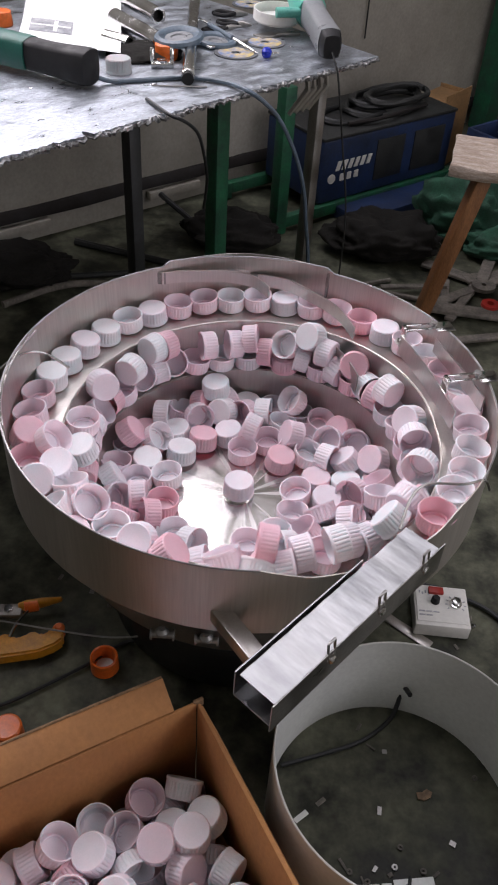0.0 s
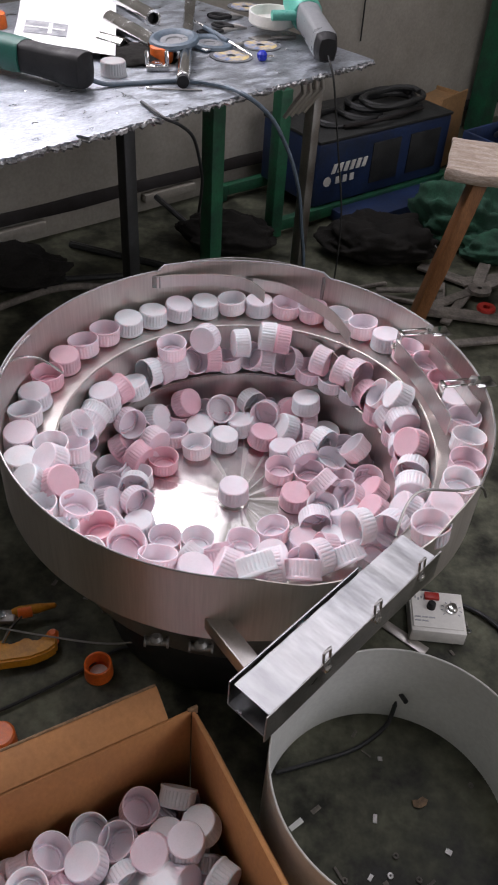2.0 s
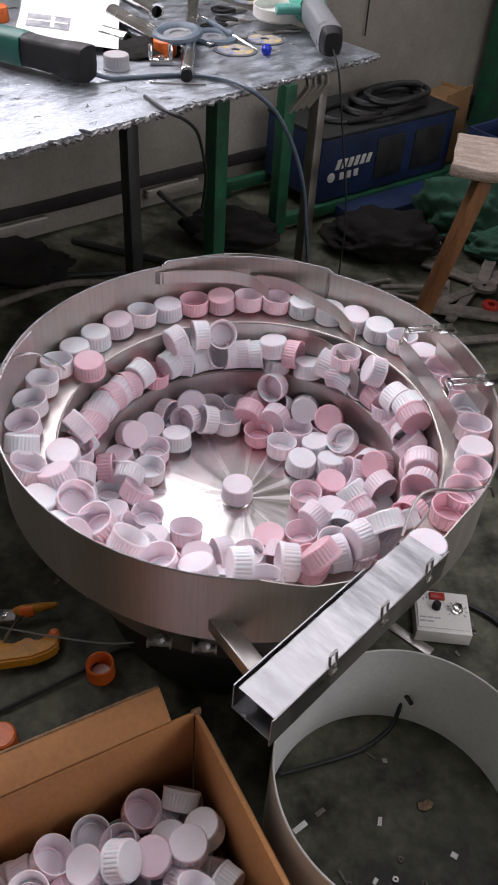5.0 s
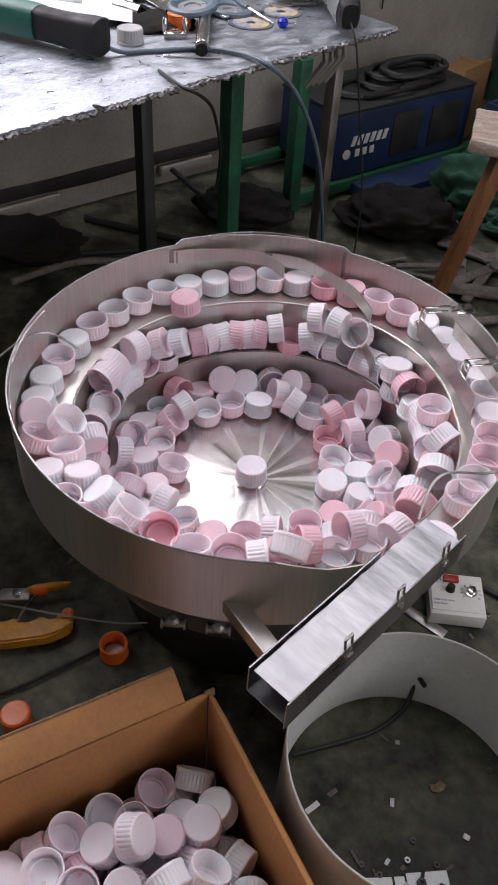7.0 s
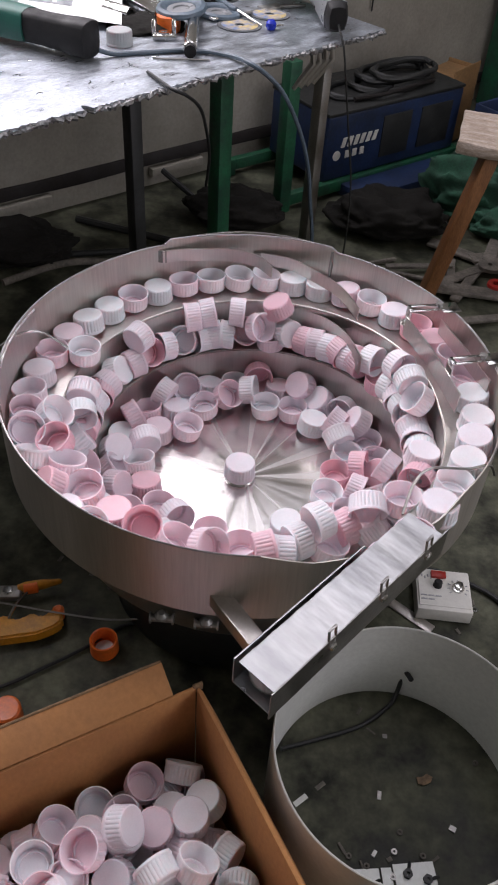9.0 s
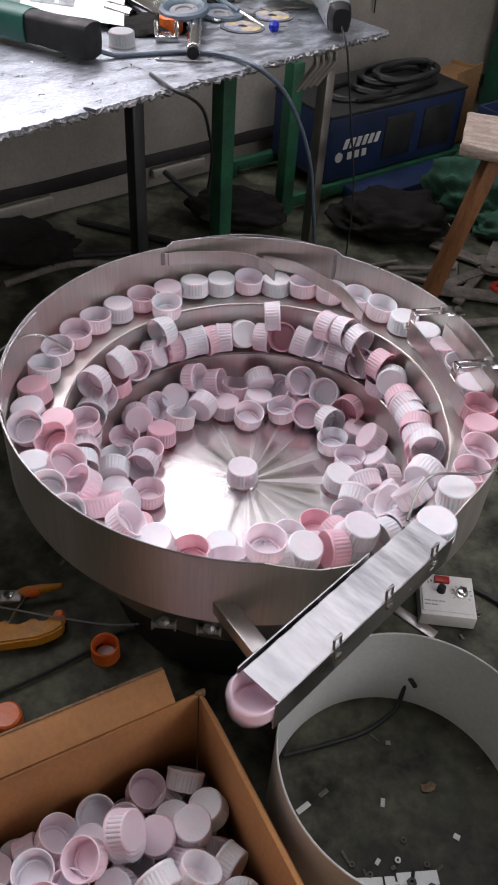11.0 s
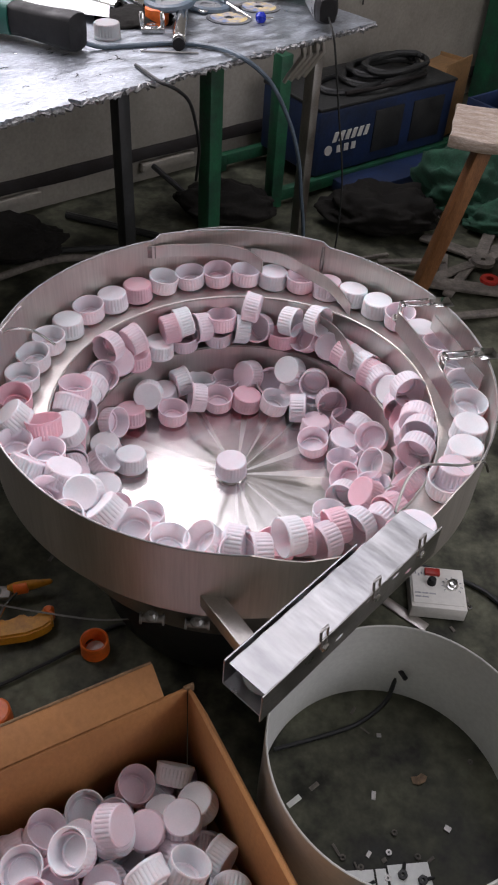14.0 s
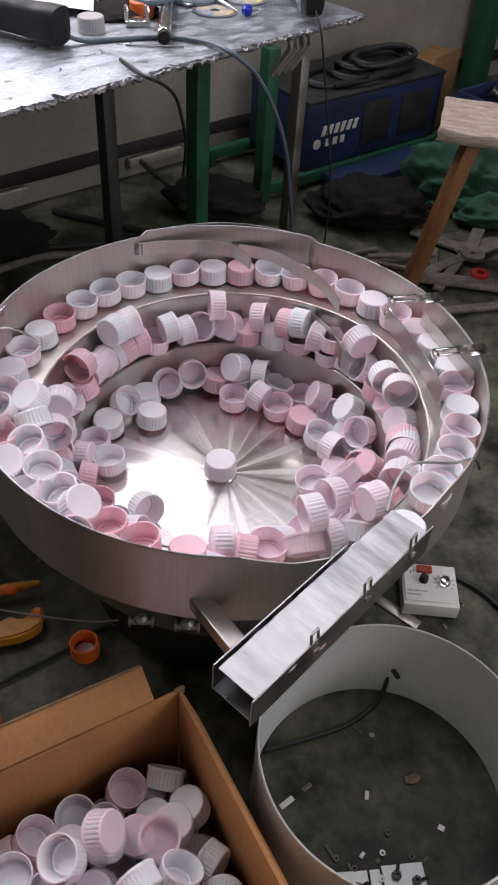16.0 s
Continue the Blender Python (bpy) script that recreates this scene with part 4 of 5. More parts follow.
def make_flow():
    random.seed(31)
    kept, left = flow_of_caps()
    queue = sorted(left.items(), key=lambda q: q[1])
    mouths, last = {}, -9.0
    free = list(LEAVING)
    for k, t in queue:
        while free and free[0] < t + 0.55:
            free.pop(0)
        mouths[k] = free.pop(0) if free else max(last + 0.6, 16.6)
        last = mouths[k]
    goals = list(BOX_TOPS)
    for k in range(IN_BOWL):
        over, spin = random.random() < 0.58, random.uniform(0, 120)
        rows = [(t, cap_matrix(p[k], lean[k], phi[k], over, spin)) for t, p, lean, phi in kept if not (k in left and t >= left[k])]
        where = "riding in the steel bowl"
        if k in left:
            e_t, goal = max(left[k], 0.0), goals.pop(0) if goals else Matrix.Translation((0, 0, 0.003 * (k % 11) + 0.004)) @ BOX_TOPS[k % len(BOX_TOPS)]
            start = rows[-1][1] if rows else Matrix.Translation(polar(0.366, 128, 0.481)) @ turned(180 if over else 0, 0, spin)
            m_t = mouths[k]
            times = {round(q * FPS) for q in [16.0] + [e_t + 0.1 * i for i in range(int((m_t - e_t) * 10))] + [m_t - 0.4 + i / 15 for i in range(13)] if e_t <= q <= 16.0} | ({0} if not rows else set())
            rows += [(f / FPS, leave_pose(f / FPS, start, left[k], m_t, goal)) for f in sorted(times) if not rows or f / FPS > rows[-1][0] + 0.01]
            where = "leaving the steel track"
        MOVERS.append((add_cap(where, "caps in the bowl"), rows))


make_flow()
add_cap("on the bowl hub", "caps in the bowl", pose(-0.010, 0.0, FLOOR_Z + 0.012 + CAP_H / 2), "blush")
# ---- on the work table ----
TZ = 0.7505


def axis_pose(a, b):
    """A frame at a whose x axis points at b, with z up as far as it goes."""
    a, b = Vector(a), Vector(b)
    x = (b - a).normalized()
    y = Vector((0, 0, 1)).cross(x).normalized()
    z = x.cross(y)
    m = Matrix((x, y, z)).transposed().to_4x4()
    m.translation = a
    return m


def body(profile, squash=1.0, n=28, square=0.0):
    """A turned body along x; squash flattens it across, square makes its section boxy."""
    bm = lathe([(r, z) for r, z in profile], n)
    if square:
        for v in bm.verts:
            a = math.atan2(v.co.y, v.co.x)
            f = 1 + square * (1 / max(abs(math.cos(a)), abs(math.sin(a))) - 1)
            v.co.x, v.co.y = v.co.x * f, v.co.y * f
    for v in bm.verts:
        v.co = Vector((v.co.z, v.co.x * squash, v.co.y))
    return bm


def build_grinder_a():
    m = axis_pose((-0.372, 0.676, 0.790), (-0.660, 0.806, 0.794))
    g = thing("angle_grinder", m, "dark green angle grinder with a black rubber handle", "angle grinder")
    part("rear_handle", body([(0, -0.006), (0.028, -0.006), (0.0345, -0.002), (0.036, 0.006), (0.0355, 0.03), (0.0325, 0.07), (0.031, 0.11), (0.0315, 0.15), (0, 0.15)], 0.85, 32, 0.5), M["rubber"], g, "black rubber rear handle")
    part("motor_housing", body([(0, 0.149), (0.0325, 0.149), (0.0345, 0.17), (0.0345, 0.30), (0.03, 0.33), (0, 0.33)], 0.95, 32, 0.4), M["teal"], g, "dark green motor housing")
    part("switch_bar", box((0.09, 0.012, 0.008), (0.07, 0.0, -0.031), 0.003), M["black"], g)
    part("side_stand", tube([(0.10, -0.02, -0.022), (0.085, -0.075, -0.033), (0.08, -0.10, -0.034)], 0.006, 8), M["steel_dark"], g)
    part("gear_head", box((0.08, 0.07, 0.07), (0.37, 0, 0), 0.02, 3), M["steel_dark"], g)


def build_grinder_b():
    m = axis_pose((0.131, 0.930, 0.797), (0.060, 1.330, 0.815))
    g = thing("angle_grinder", m, "mint green angle grinder with a grey handle", "angle grinder")
    part("end_cap", body([(0, -0.012), (0.024, -0.011), (0.030, -0.002), (0.032, 0.016), (0.0, 0.016)], 0.8, 32, 0.45), M["rubber"], g, "black end cap")
    part("rear_handle", body([(0, 0.016), (0.0325, 0.016), (0.0315, 0.09), (0.031, 0.17), (0.034, 0.235), (0.0, 0.235)], 0.84, 32, 0.45), M["handle_grey"], g, "shiny grey rear handle")
    part("motor_housing", body([(0, 0.235), (0.037, 0.235), (0.042, 0.25), (0.043, 0.36), (0.036, 0.40), (0, 0.40)], 0.95), M["mint"], g)
    part("disc_guard", lathe([(0, 0), (0.055, 0), (0.062, 0.006), (0.062, 0.03), (0.058, 0.03), (0.056, 0.008), (0, 0.006)], 40, Matrix.Translation((0.30, 0.075, -0.038))), M["white"], g, "pale disc guard")
    part("side_handle", tube([(0.24, 0.03, 0.0), (0.235, 0.09, 0.0)], 0.012, 12), M["mint"], g)


build_grinder_a()
build_grinder_b()


def ring_disc(name, at, r, label, tilt=(0, 0, 0), material="bluegrey"):
    ob = thing(name, pose(*at, *tilt), label, "plastic ring", "blue-grey rings")
    part("rim", lathe([(r * 0.55, 0.004), (r * 0.62, 0.010), (r * 0.8, 0.014), (r * 0.95, 0.011), (r, 0.005), (r * 0.96, 0.0), (r * 0.6, 0.0)], 40, close=True), M[material], ob)
    part("centre_plate", lathe([(0, 0.0025), (r * 0.3, 0.003), (r * 0.34, 0.006), (r * 0.56, 0.006), (r * 0.56, 0.001), (0, 0.001)], 32), M["handle_grey"], ob, "pale centre plate")


def build_table_clutter():
    # paper with a printed picture, draped over the tubes
    pl = [Vector((-0.590, 0.926, 0.762)), Vector((-0.342, 0.867, 0.764)), Vector((-0.414, 1.330, 0.792)), Vector((-0.661, 1.331, 0.785))]

    def sheet(u0, u1, v0, v1, lift, n=10):
        rows = []
        for j in range(n + 1):
            v = v0 + (v1 - v0) * j / n
            row = []
            for i in range(n + 1):
                u = u0 + (u1 - u0) * i / n
                q = pl[0].lerp(pl[1], u).lerp(pl[3].lerp(pl[2], u), v)
                q.z += 0.006 * math.sin(u * 5 + v * 2) * v + 0.004 * math.cos(v * 7) + lift
                row.append(q)
            rows.append(row)
        return grid_strip(rows, 0.0004)

    pp = thing("paper_sheet", pose(0, 0, 0), "white paper sheet with a grey printed picture", "paper")
    part("sheet", sheet(0, 1, 0, 1, 0.0), M["paper"], pp)
    pic = part("printed_picture", sheet(0.09, 0.52, 0.18, 0.42, 0.0012, 6), M["ink"], pp, "grey printed photograph")
    part("print_bar", sheet(0.10, 0.50, 0.29, 0.315, 0.0022, 3), M["paper"], pic)
    part("print_bar", sheet(0.33, 0.37, 0.20, 0.40, 0.0022, 3), M["paper"], pic)
    tubes = [((-0.400, 1.145, 0.772), (-0.262, 0.955, 0.772), 0.021), ((-0.395, 1.250, 0.797), (-0.282, 1.070, 0.800), 0.019), ((-0.40, 1.0, 0.766), (-0.335, 0.955, 0.766), 0.015)]
    for a, b, r in tubes:
        t = thing("steel_tube", axis_pose(a, b), "short polished steel tube end", "tube", "steel tubes on the table")
        n = (Vector(b) - Vector(a)).length
        part("tube_wall", body([(r * 0.72, 0.0), (r, 0.0), (r, n), (r * 0.72, n)], 1.0, 24), M["chrome"], t)
        part("bore", body([(0, n * 0.9), (r * 0.72, n * 0.9), (r * 0.72, n - 0.001), (r * 0.7, n - 0.001)], 1.0, 20), M["black"], t)
    k = thing("black_cloth", pose(-0.30, 0.93, TZ), "crumpled black cloth under the steel tubes", "cloth")
    bm = bmesh.new()
    bmesh.ops.create_icosphere(bm, subdivisions=4, radius=1)
    for v in bm.verts:
        v.co = Vector((v.co.x * 0.085, v.co.y * 0.075, max(0, v.co.z) * 0.016)) * (1 + 0.25 * noise.noise(v.co * 2.5)) + Vector((0, 0, 0.003 * (1 + noise.noise(v.co * 7)) if v.co.z > 0 else 0))
    part("cloth", bm, M["soil"], k)
    # chromed rod with a foot
    a, b = (-0.219, 1.354, 0.790), (-0.176, 0.722, 0.766)
    r = thing("chrome_rod", axis_pose(a, b), "long chromed steel rod with a black rubber foot", "rod")
    n = (Vector(b) - Vector(a)).length
    part("rod", body([(0, 0), (0.0135, 0), (0.0145, 0.002), (0.0145, n - 0.02), (0.013, n - 0.018), (0, n - 0.018)], 1.0, 20), M["chrome"], r)
    part("foot", body([(0, n - 0.018), (0.011, n - 0.018), (0.013, n), (0, n)], 1.0, 16), M["rubber"], r)
    ring_disc("plastic_ring", (-0.218, 0.940, 0.785), 0.058, "blue-grey moulded plastic ring on an orange pot", (6, -4, 0))
    ring_disc("plastic_ring", (-0.142, 1.055, 0.752), 0.055, "blue-grey moulded plastic ring lying flat", (3, 3, 20))
    o = thing("orange_pot", pose(-0.243, 0.908, TZ), "small orange plastic pot", "pot")
    part("pot", lathe([(0, 0), (0.024, 0), (0.026, 0.003), (0.027, 0.032), (0.024, 0.034), (0.0, 0.033)], 28), M["orange"], o)
    c = thing("shaft_clamp", pose(-0.246, 0.848, TZ, 0, 0, 12), "small bright steel clamp block with two posts", "clamp")
    part("block", box((0.052, 0.030, 0.012), (0, 0, 0.006), 0.003), M["chrome"], c)
    part("bore_ring", lathe([(0.007, 0.012), (0.012, 0.012), (0.012, 0.015), (0.007, 0.015)], 20, close=True), M["chrome"], c)
    for x in (-0.022, 0.022):
        part("post", lathe([(0, 0.01), (0.005, 0.01), (0.005, 0.036), (0.003, 0.039), (0, 0.039)], 12, pose(x, 0.004, 0)), M["chrome"], c)
    cap = add_cap("lying on the work table", "caps on the table", pose(-0.334, 0.790, TZ + CAP_H / 2), "grey")
    # flat discs with printed labels
    for at, r, lab in (((-0.088, 0.985, TZ), 0.052, "thin cutting disc with an orange and blue label"), ((-0.022, 1.090, TZ), 0.05, "thin cutting disc with a worn yellow label"), ((-0.075, 1.46, TZ), 0.05, "thin cutting disc with a bright orange label")):
        d = thing("cutting_disc", pose(*at), lab, "cutting disc", "cutting discs")
        part("disc", lathe([(0.008, 0), (r, 0), (r, 0.002), (0.008, 0.002)], 40, close=True), M["abrasive"], d)
        part("label", lathe([(0.012, 0.0021), (r * 0.82, 0.0021), (r * 0.82, 0.0026), (0.012, 0.0026)], 32, close=True), M["disc_face"], d, "orange and blue printed label")
    s = thing("screwdriver", axis_pose((-0.195, 1.190, 0.772), (-0.036, 0.975, 0.757)), "thin steel scriber with a dark grip", "screwdriver")
    part("shaft", body([(0, 0), (0.003, 0), (0.0035, 0.2), (0.001, 0.265), (0, 0.266)], 1, 8), M["chrome"], s)
    part("grip", body([(0, 0.05), (0.006, 0.05), (0.0065, 0.16), (0, 0.165)], 1, 10), M["bluegrey"], s)
    s = thing("file_tool", axis_pose((-0.150, 1.005, 0.7575), (-0.065, 1.075, 0.7575)), "flat brown file lying across a disc", "file")
    part("blade", box((0.11, 0.012, 0.004), (0.055, 0, 0), 0.001), M["steel_dark"], s)
    part("tip", box((0.018, 0.02, 0.006), (0.0, 0, 0), 0.002), M["chrome"], s)
    b = thing("small_valve", pose(-0.015, 0.975, TZ), "small dark blue plastic valve with a steel stem", "valve")
    part("knob", lathe([(0, 0), (0.009, 0), (0.012, 0.006), (0.012, 0.014), (0.007, 0.02), (0, 0.021)], 20), M["bluegem"], b)
    part("stem", tube([(0.008, 0.0, 0.008), (0.028, 0.006, 0.008)], 0.003, 8), M["chrome"], b)
    for i, (a, e, w) in enumerate((((-0.180, 1.145, 0.757), (-0.085, 1.200, 0.757), 0.007), ((-0.150, 1.235, 0.757), (-0.060, 1.215, 0.757), 0.008), ((-0.165, 1.30, 0.760), (-0.075, 1.330, 0.757), 0.010))):
        pl_ = thing("pliers", axis_pose(a, e), "old dark steel pliers lying among the tools", "pliers", "pliers on the table")
        n = (Vector(e) - Vector(a)).length
        part("handle", tube(curve_points([(0, 0.004, 0), (n * 0.25, w * 2.2, 0), (n * 0.62, 0.002, 0)], 5), w * 0.55, 8), M["rubber"], pl_)
        part("handle", tube(curve_points([(0, -0.004, 0), (n * 0.25, -w * 2.2, 0), (n * 0.62, -0.002, 0)], 5), w * 0.55, 8), M["rubber"], pl_)
        part("jaw", body([(0, n * 0.58), (w * 0.9, n * 0.62), (w, n * 0.72), (w * 0.3, n * 1.0), (0, n * 1.01)], 0.6, 10), M["steel_dark"], pl_)
    p = thing("steel_plate", pose(-0.018, 1.150, TZ, 0, 0, 40), "small bare steel plate with a hooked edge", "plate")
    part("plate", box((0.06, 0.04, 0.004), (0, 0, 0.002), 0.001), M["steel_dark"], p)
    part("hook", tube(curve_points([(0.02, -0.01, 0.004), (0.05, -0.03, 0.006), (0.08, -0.032, 0.004)]), 0.004, 8), M["steel_dark"], p)
    c = thing("power_cable", pose(0, 0, 0), "grey power cable of the grinder, hanging off the table", "cable", "power cables")
    pts = [(-0.385, 0.690, 0.775), (-0.340, 0.705, 0.757), (-0.299, 0.722, 0.755), (-0.184, 0.766, 0.755), (-0.097, 0.750, 0.756), (-0.046, 0.700, 0.757), (-0.003, 0.700, 0.730), (0.030, 0.71, 0.69), (0.068, 0.72, 0.614), (0.093, 0.74, 0.528), (0.105, 0.76, 0.449), (0.125, 0.80, 0.30), (0.12, 0.84, 0.1), (0.10, 0.86, 0.005)]
    part("cable", tube(curve_points(pts, 6), 0.0048, 8), M["bluegrey"], c)
    c = thing("power_cable", pose(0, 0, 0), "thin dark cable hanging down past the table edge", "cable", "power cables")
    part("cable", tube(curve_points([(0.135, 0.918, 0.785), (0.146, 0.893, 0.762), (0.156, 0.888, 0.725), (0.183, 0.89, 0.583), (0.214, 0.90, 0.405), (0.22, 0.92, 0.2), (0.21, 0.95, 0.004)], 6), 0.0024, 8), M["bag"], c)
    c = thing("power_cable", pose(0, 0, 0), "thin black cable looped under the table top", "cable", "power cables")
    part("cable", tube(curve_points([(-0.250, 0.622, 0.7535), (-0.195, 0.540, 0.7545), (-0.165, 0.545, 0.741), (-0.144, 0.60, 0.70), (-0.135, 0.65, 0.641), (-0.13, 0.70, 0.56), (-0.14, 0.74, 0.47)], 6), 0.0035, 8), M["black"], c)
    w = thing("welding_rod", pose(0, 0, 0), "thin dark welding rod on the table", "rod")
    part("rod", tube([(-0.252, 0.709, TZ + 0.002), (-0.135, 0.723, TZ + 0.002)], 0.002, 6), M["steel_dark"], w)
    o = thing("bottle_cap", pose(-0.672, 1.09, TZ), "orange plastic screw cap beside the paper sheet", "bottle cap")
    part("shell", lathe([(0, 0), (0.026, 0), (0.027, 0.004), (0.025, 0.032), (0.022, 0.034), (0, 0.034)], 28), M["orange"], o)
    # washers, filings and swarf near the edge
    random.seed(9)
    for i in range(26):
        a, b = random.uniform(-1.05, -0.05), random.uniform(0.03, 0.35)
        at = tab(a, b, 0.0008)
        ob = thing("metal_shaving", Matrix.Translation(at) @ Matrix.Rotation(random.uniform(0, 6), 4, "Z"), "tiny bright metal shaving on the table", "metal shaving", "metal shavings")
        n = random.uniform(0.006, 0.02)
        part("curl", tube(curve_points([(0, 0, 0.001), (n * 0.5, n * random.uniform(-0.4, 0.4), 0.0015), (n, 0, 0.001)], 3), 0.0009, 5), M["chrome"], ob)
    # bent angle brackets hung under the edge
    for i in range(4):
        base = tab(-0.232 + 0.022 * i, 0.02, -0.012)
        ob = thing("hooked_bar", Matrix.Translation(base) @ Matrix.Rotation(TAB_A, 4, "Z"), "bent grey steel bar hung under the table edge", "steel bar", "hooked bars")
        part("bar", tube([(0, 0, 0.0), (0.006, 0, -0.030), (-0.020, 0.01, -0.062), (-0.038, 0.014, -0.082)], [0.005, 0.0075, 0.0065, 0.005], 6), M["steel"], ob)


build_table_clutter()

# ---- behind and under the table ----


def lump(name, at, size, seed, material, label, category, rough=0.25, rot=0):
    bm = bmesh.new()
    bmesh.ops.create_icosphere(bm, subdivisions=5, radius=1)
    off = Vector((seed * 3.7, seed * 1.3, seed))
    for v in bm.verts:
        d = v.co.copy()
        f = 1 + rough * noise.noise(d * 1.6 + off) + rough * 0.55 * noise.noise(d * 4.1 + off) + rough * 0.3 * abs(noise.noise(d * 9 + off))
        v.co = Vector((d.x * size[0] * f, d.y * size[1] * f, max(0.0, (d.z * 0.5 + 0.42)) * size[2] * f * 1.08))
    ob = thing(name, pose(*at, 0, 0, rot), label, category)
    part("folds", bm, M[material], ob, angle=180)
    top = Vector((size[0] * 0.2, 0, size[2] * 0.85))
    part("bunched_end", tube(curve_points([top - Vector((0, 0, size[2] * 0.2)), top + Vector((0.01, 0.01, 0.0)), top + Vector((0.05, 0.03, 0.004))], 5), [size[2] * 0.22 * (1 - 0.05 * i) for i in range(11)], 9), M[material], ob)
    return ob


def build_back_clutter():
    lump("dark_sack", (0.42, 1.50, 0), (0.19, 0.13, 0.13), 1, "soil", "crumpled black plastic sack on the floor", "sack")
    lump("dark_sack", (-0.10, 1.50, 0), (0.16, 0.12, 0.10), 2, "soil", "slumped black rag pile under the table", "rag pile")
    lump("dark_sack", (-0.78, 1.16, 0), (0.2, 0.12, 0.09), 3, "soil", "slumped black rag pile under the table", "rag pile")
    lump("green_cloth", (0.73, 1.66, 0), (0.17, 0.13, 0.22), 4, "cloth", "crumpled dark green cloth heap", "cloth", 0.35)
    lump("green_cloth", (0.83, 1.52, 0), (0.14, 0.08, 0.10), 6, "cloth", "folded green tarpaulin on the floor", "cloth", 0.3)
    # cables lying on the welder
    a = radians(38.5)
    m = Matrix.Translation((0.055, 1.59, 0)) @ Matrix.Rotation(a, 4, "Z") @ pose(0.182, 0, 0.298)
    for i, (cx, cy, r, mt, h) in enumerate(((0.42, 0.15, 0.13, "bag", 0.01), (0.44, 0.17, 0.11, "black", 0.028), (0.46, 0.13, 0.10, "bag", 0.044), (0.24, 0.13, 0.10, "black", 0.012))):
        c = thing("welding_cable", m, "coiled black welding cable on top of the welder", "cable", "coiled cables")
        pts = [Vector((cx + r * 1.35 * math.cos(k * 0.45) * (1 + 0.1 * math.sin(k)), cy + r * 0.8 * math.sin(k * 0.45), h + 0.006 * math.sin(k * 1.3))) for k in range(26)]
        part("cable", tube(curve_points(pts, 3), 0.010, 8), M[mt], c)
    c = thing("welding_cable", m, "thin red cable lying on the welder", "cable", "coiled cables")
    part("cable", tube(curve_points([(0.15, 0.05, 0.012), (0.28, 0.02, 0.02), (0.42, 0.035, 0.02), (0.55, 0.06, 0.012)], 6), 0.007, 8), M["skirting"], c)
    b = thing("torn_carton", pose(0.70, 2.36, 0.0, 0, 0, 52), "torn tan cardboard carton behind the welder", "cardboard")
    part("board", box((0.20, 0.14, 0.006), (0.0, 0, 0.262), 0.002), M["tan"], b)
    part("board", box((0.20, 0.006, 0.30), (0.0, -0.07, 0.15), 0.002), M["tan"], b)
    part("board", box((0.006, 0.14, 0.28), (0.10, 0.0, 0.14), 0.002), M["tan"], b)
    # green door post and blue crate
    p = solid("door_post", box((0.09, 0.09, 2.2), (0, 0, 1.1), 0.004), M["green"], pose(0.995, 2.80, 0, 0, 0, 40), "green painted steel post against the wall", "post")
    cr = thing("blue_crate", pose(0.98, 2.02, 0, 0, 0, 40), "dark blue plastic crate of scrap", "crate")
    part("bottom", box((0.36, 0.28, 0.01), (0, 0, 0.006), 0.002), M["blue"], cr)
    for sx, sy, w, d in ((0, -0.14, 0.37, 0.012), (0, 0.14, 0.37, 0.012), (-0.18, 0, 0.012, 0.28), (0.18, 0, 0.012, 0.28)):
        part("side", box((w, d, 0.26), (sx, sy, 0.135), 0.003), M["blue"], cr)
    random.seed(4)
    for i in range(9):
        f = thing("scrap_fitting", pose(0.98 + random.uniform(-0.1, 0.1), 2.02 + random.uniform(-0.1, 0.1), 0.245, random.uniform(-30, 30), random.uniform(-30, 30), random.uniform(0, 180)), "bent metal fitting in the blue crate", "metal fitting", "scrap fittings")
        part("fitting", tube(curve_points([(-0.05, 0, 0), (0, 0.02, 0.012), (0.05, -0.01, 0.0)], 4), random.uniform(0.005, 0.012), 8), M[random.choice(("steel_dark", "chrome", "black"))], f)
    # wood and metal scraps on the floor near the stool
    random.seed(12)
    for i, (x, y, n, w, a) in enumerate(((0.66, 1.20, 0.30, 0.03, 62), (0.70, 1.26, 0.34, 0.035, 35), (0.72, 1.10, 0.40, 0.06, -8), (0.60, 1.22, 0.20, 0.025, 80), (0.80, 1.36, 0.26, 0.05, 20), (0.50, 1.24, 0.22, 0.02, 10), (0.44, 1.20, 0.18, 0.015, -15), (0.64, 1.36, 0.2, 0.05, -30), (0.78, 1.44, 0.3, 0.04, 70), (0.36, 1.26, 0.16, 0.012, 25), (0.70, 0.98, 0.22, 0.03, 15))):
        s = thing("wood_scrap", pose(x, y, 0.002 + 0.005 * (i % 3), random.uniform(-2, 2), random.uniform(-2, 2), a), "grey offcut of wood on the dirty floor", "wood scrap", "floor offcuts")
        part("offcut", box((n, w, 0.011), (0, 0, 0.006), 0.002, 1), M["scrap"], s)
    r = thing("red_ring", pose(0.728, 1.144, 0.02), "small red plastic ring on the floor", "ring")
    part("ring", lathe([(0.012, 0), (0.028, 0), (0.030, 0.005), (0.028, 0.012), (0.012, 0.012)], 28, close=True), M["red"], r)
    r = thing("wooden_disc", pose(0.728, 1.262, 0.018), "grey wooden disc with a hole", "disc")
    part("disc", lathe([(0.008, 0), (0.038, 0), (0.038, 0.012), (0.008, 0.012)], 28, close=True), M["scrap"], r)
    w = thing("bent_wire", pose(0, 0, 0), "long bent wire arching over the sack", "wire")
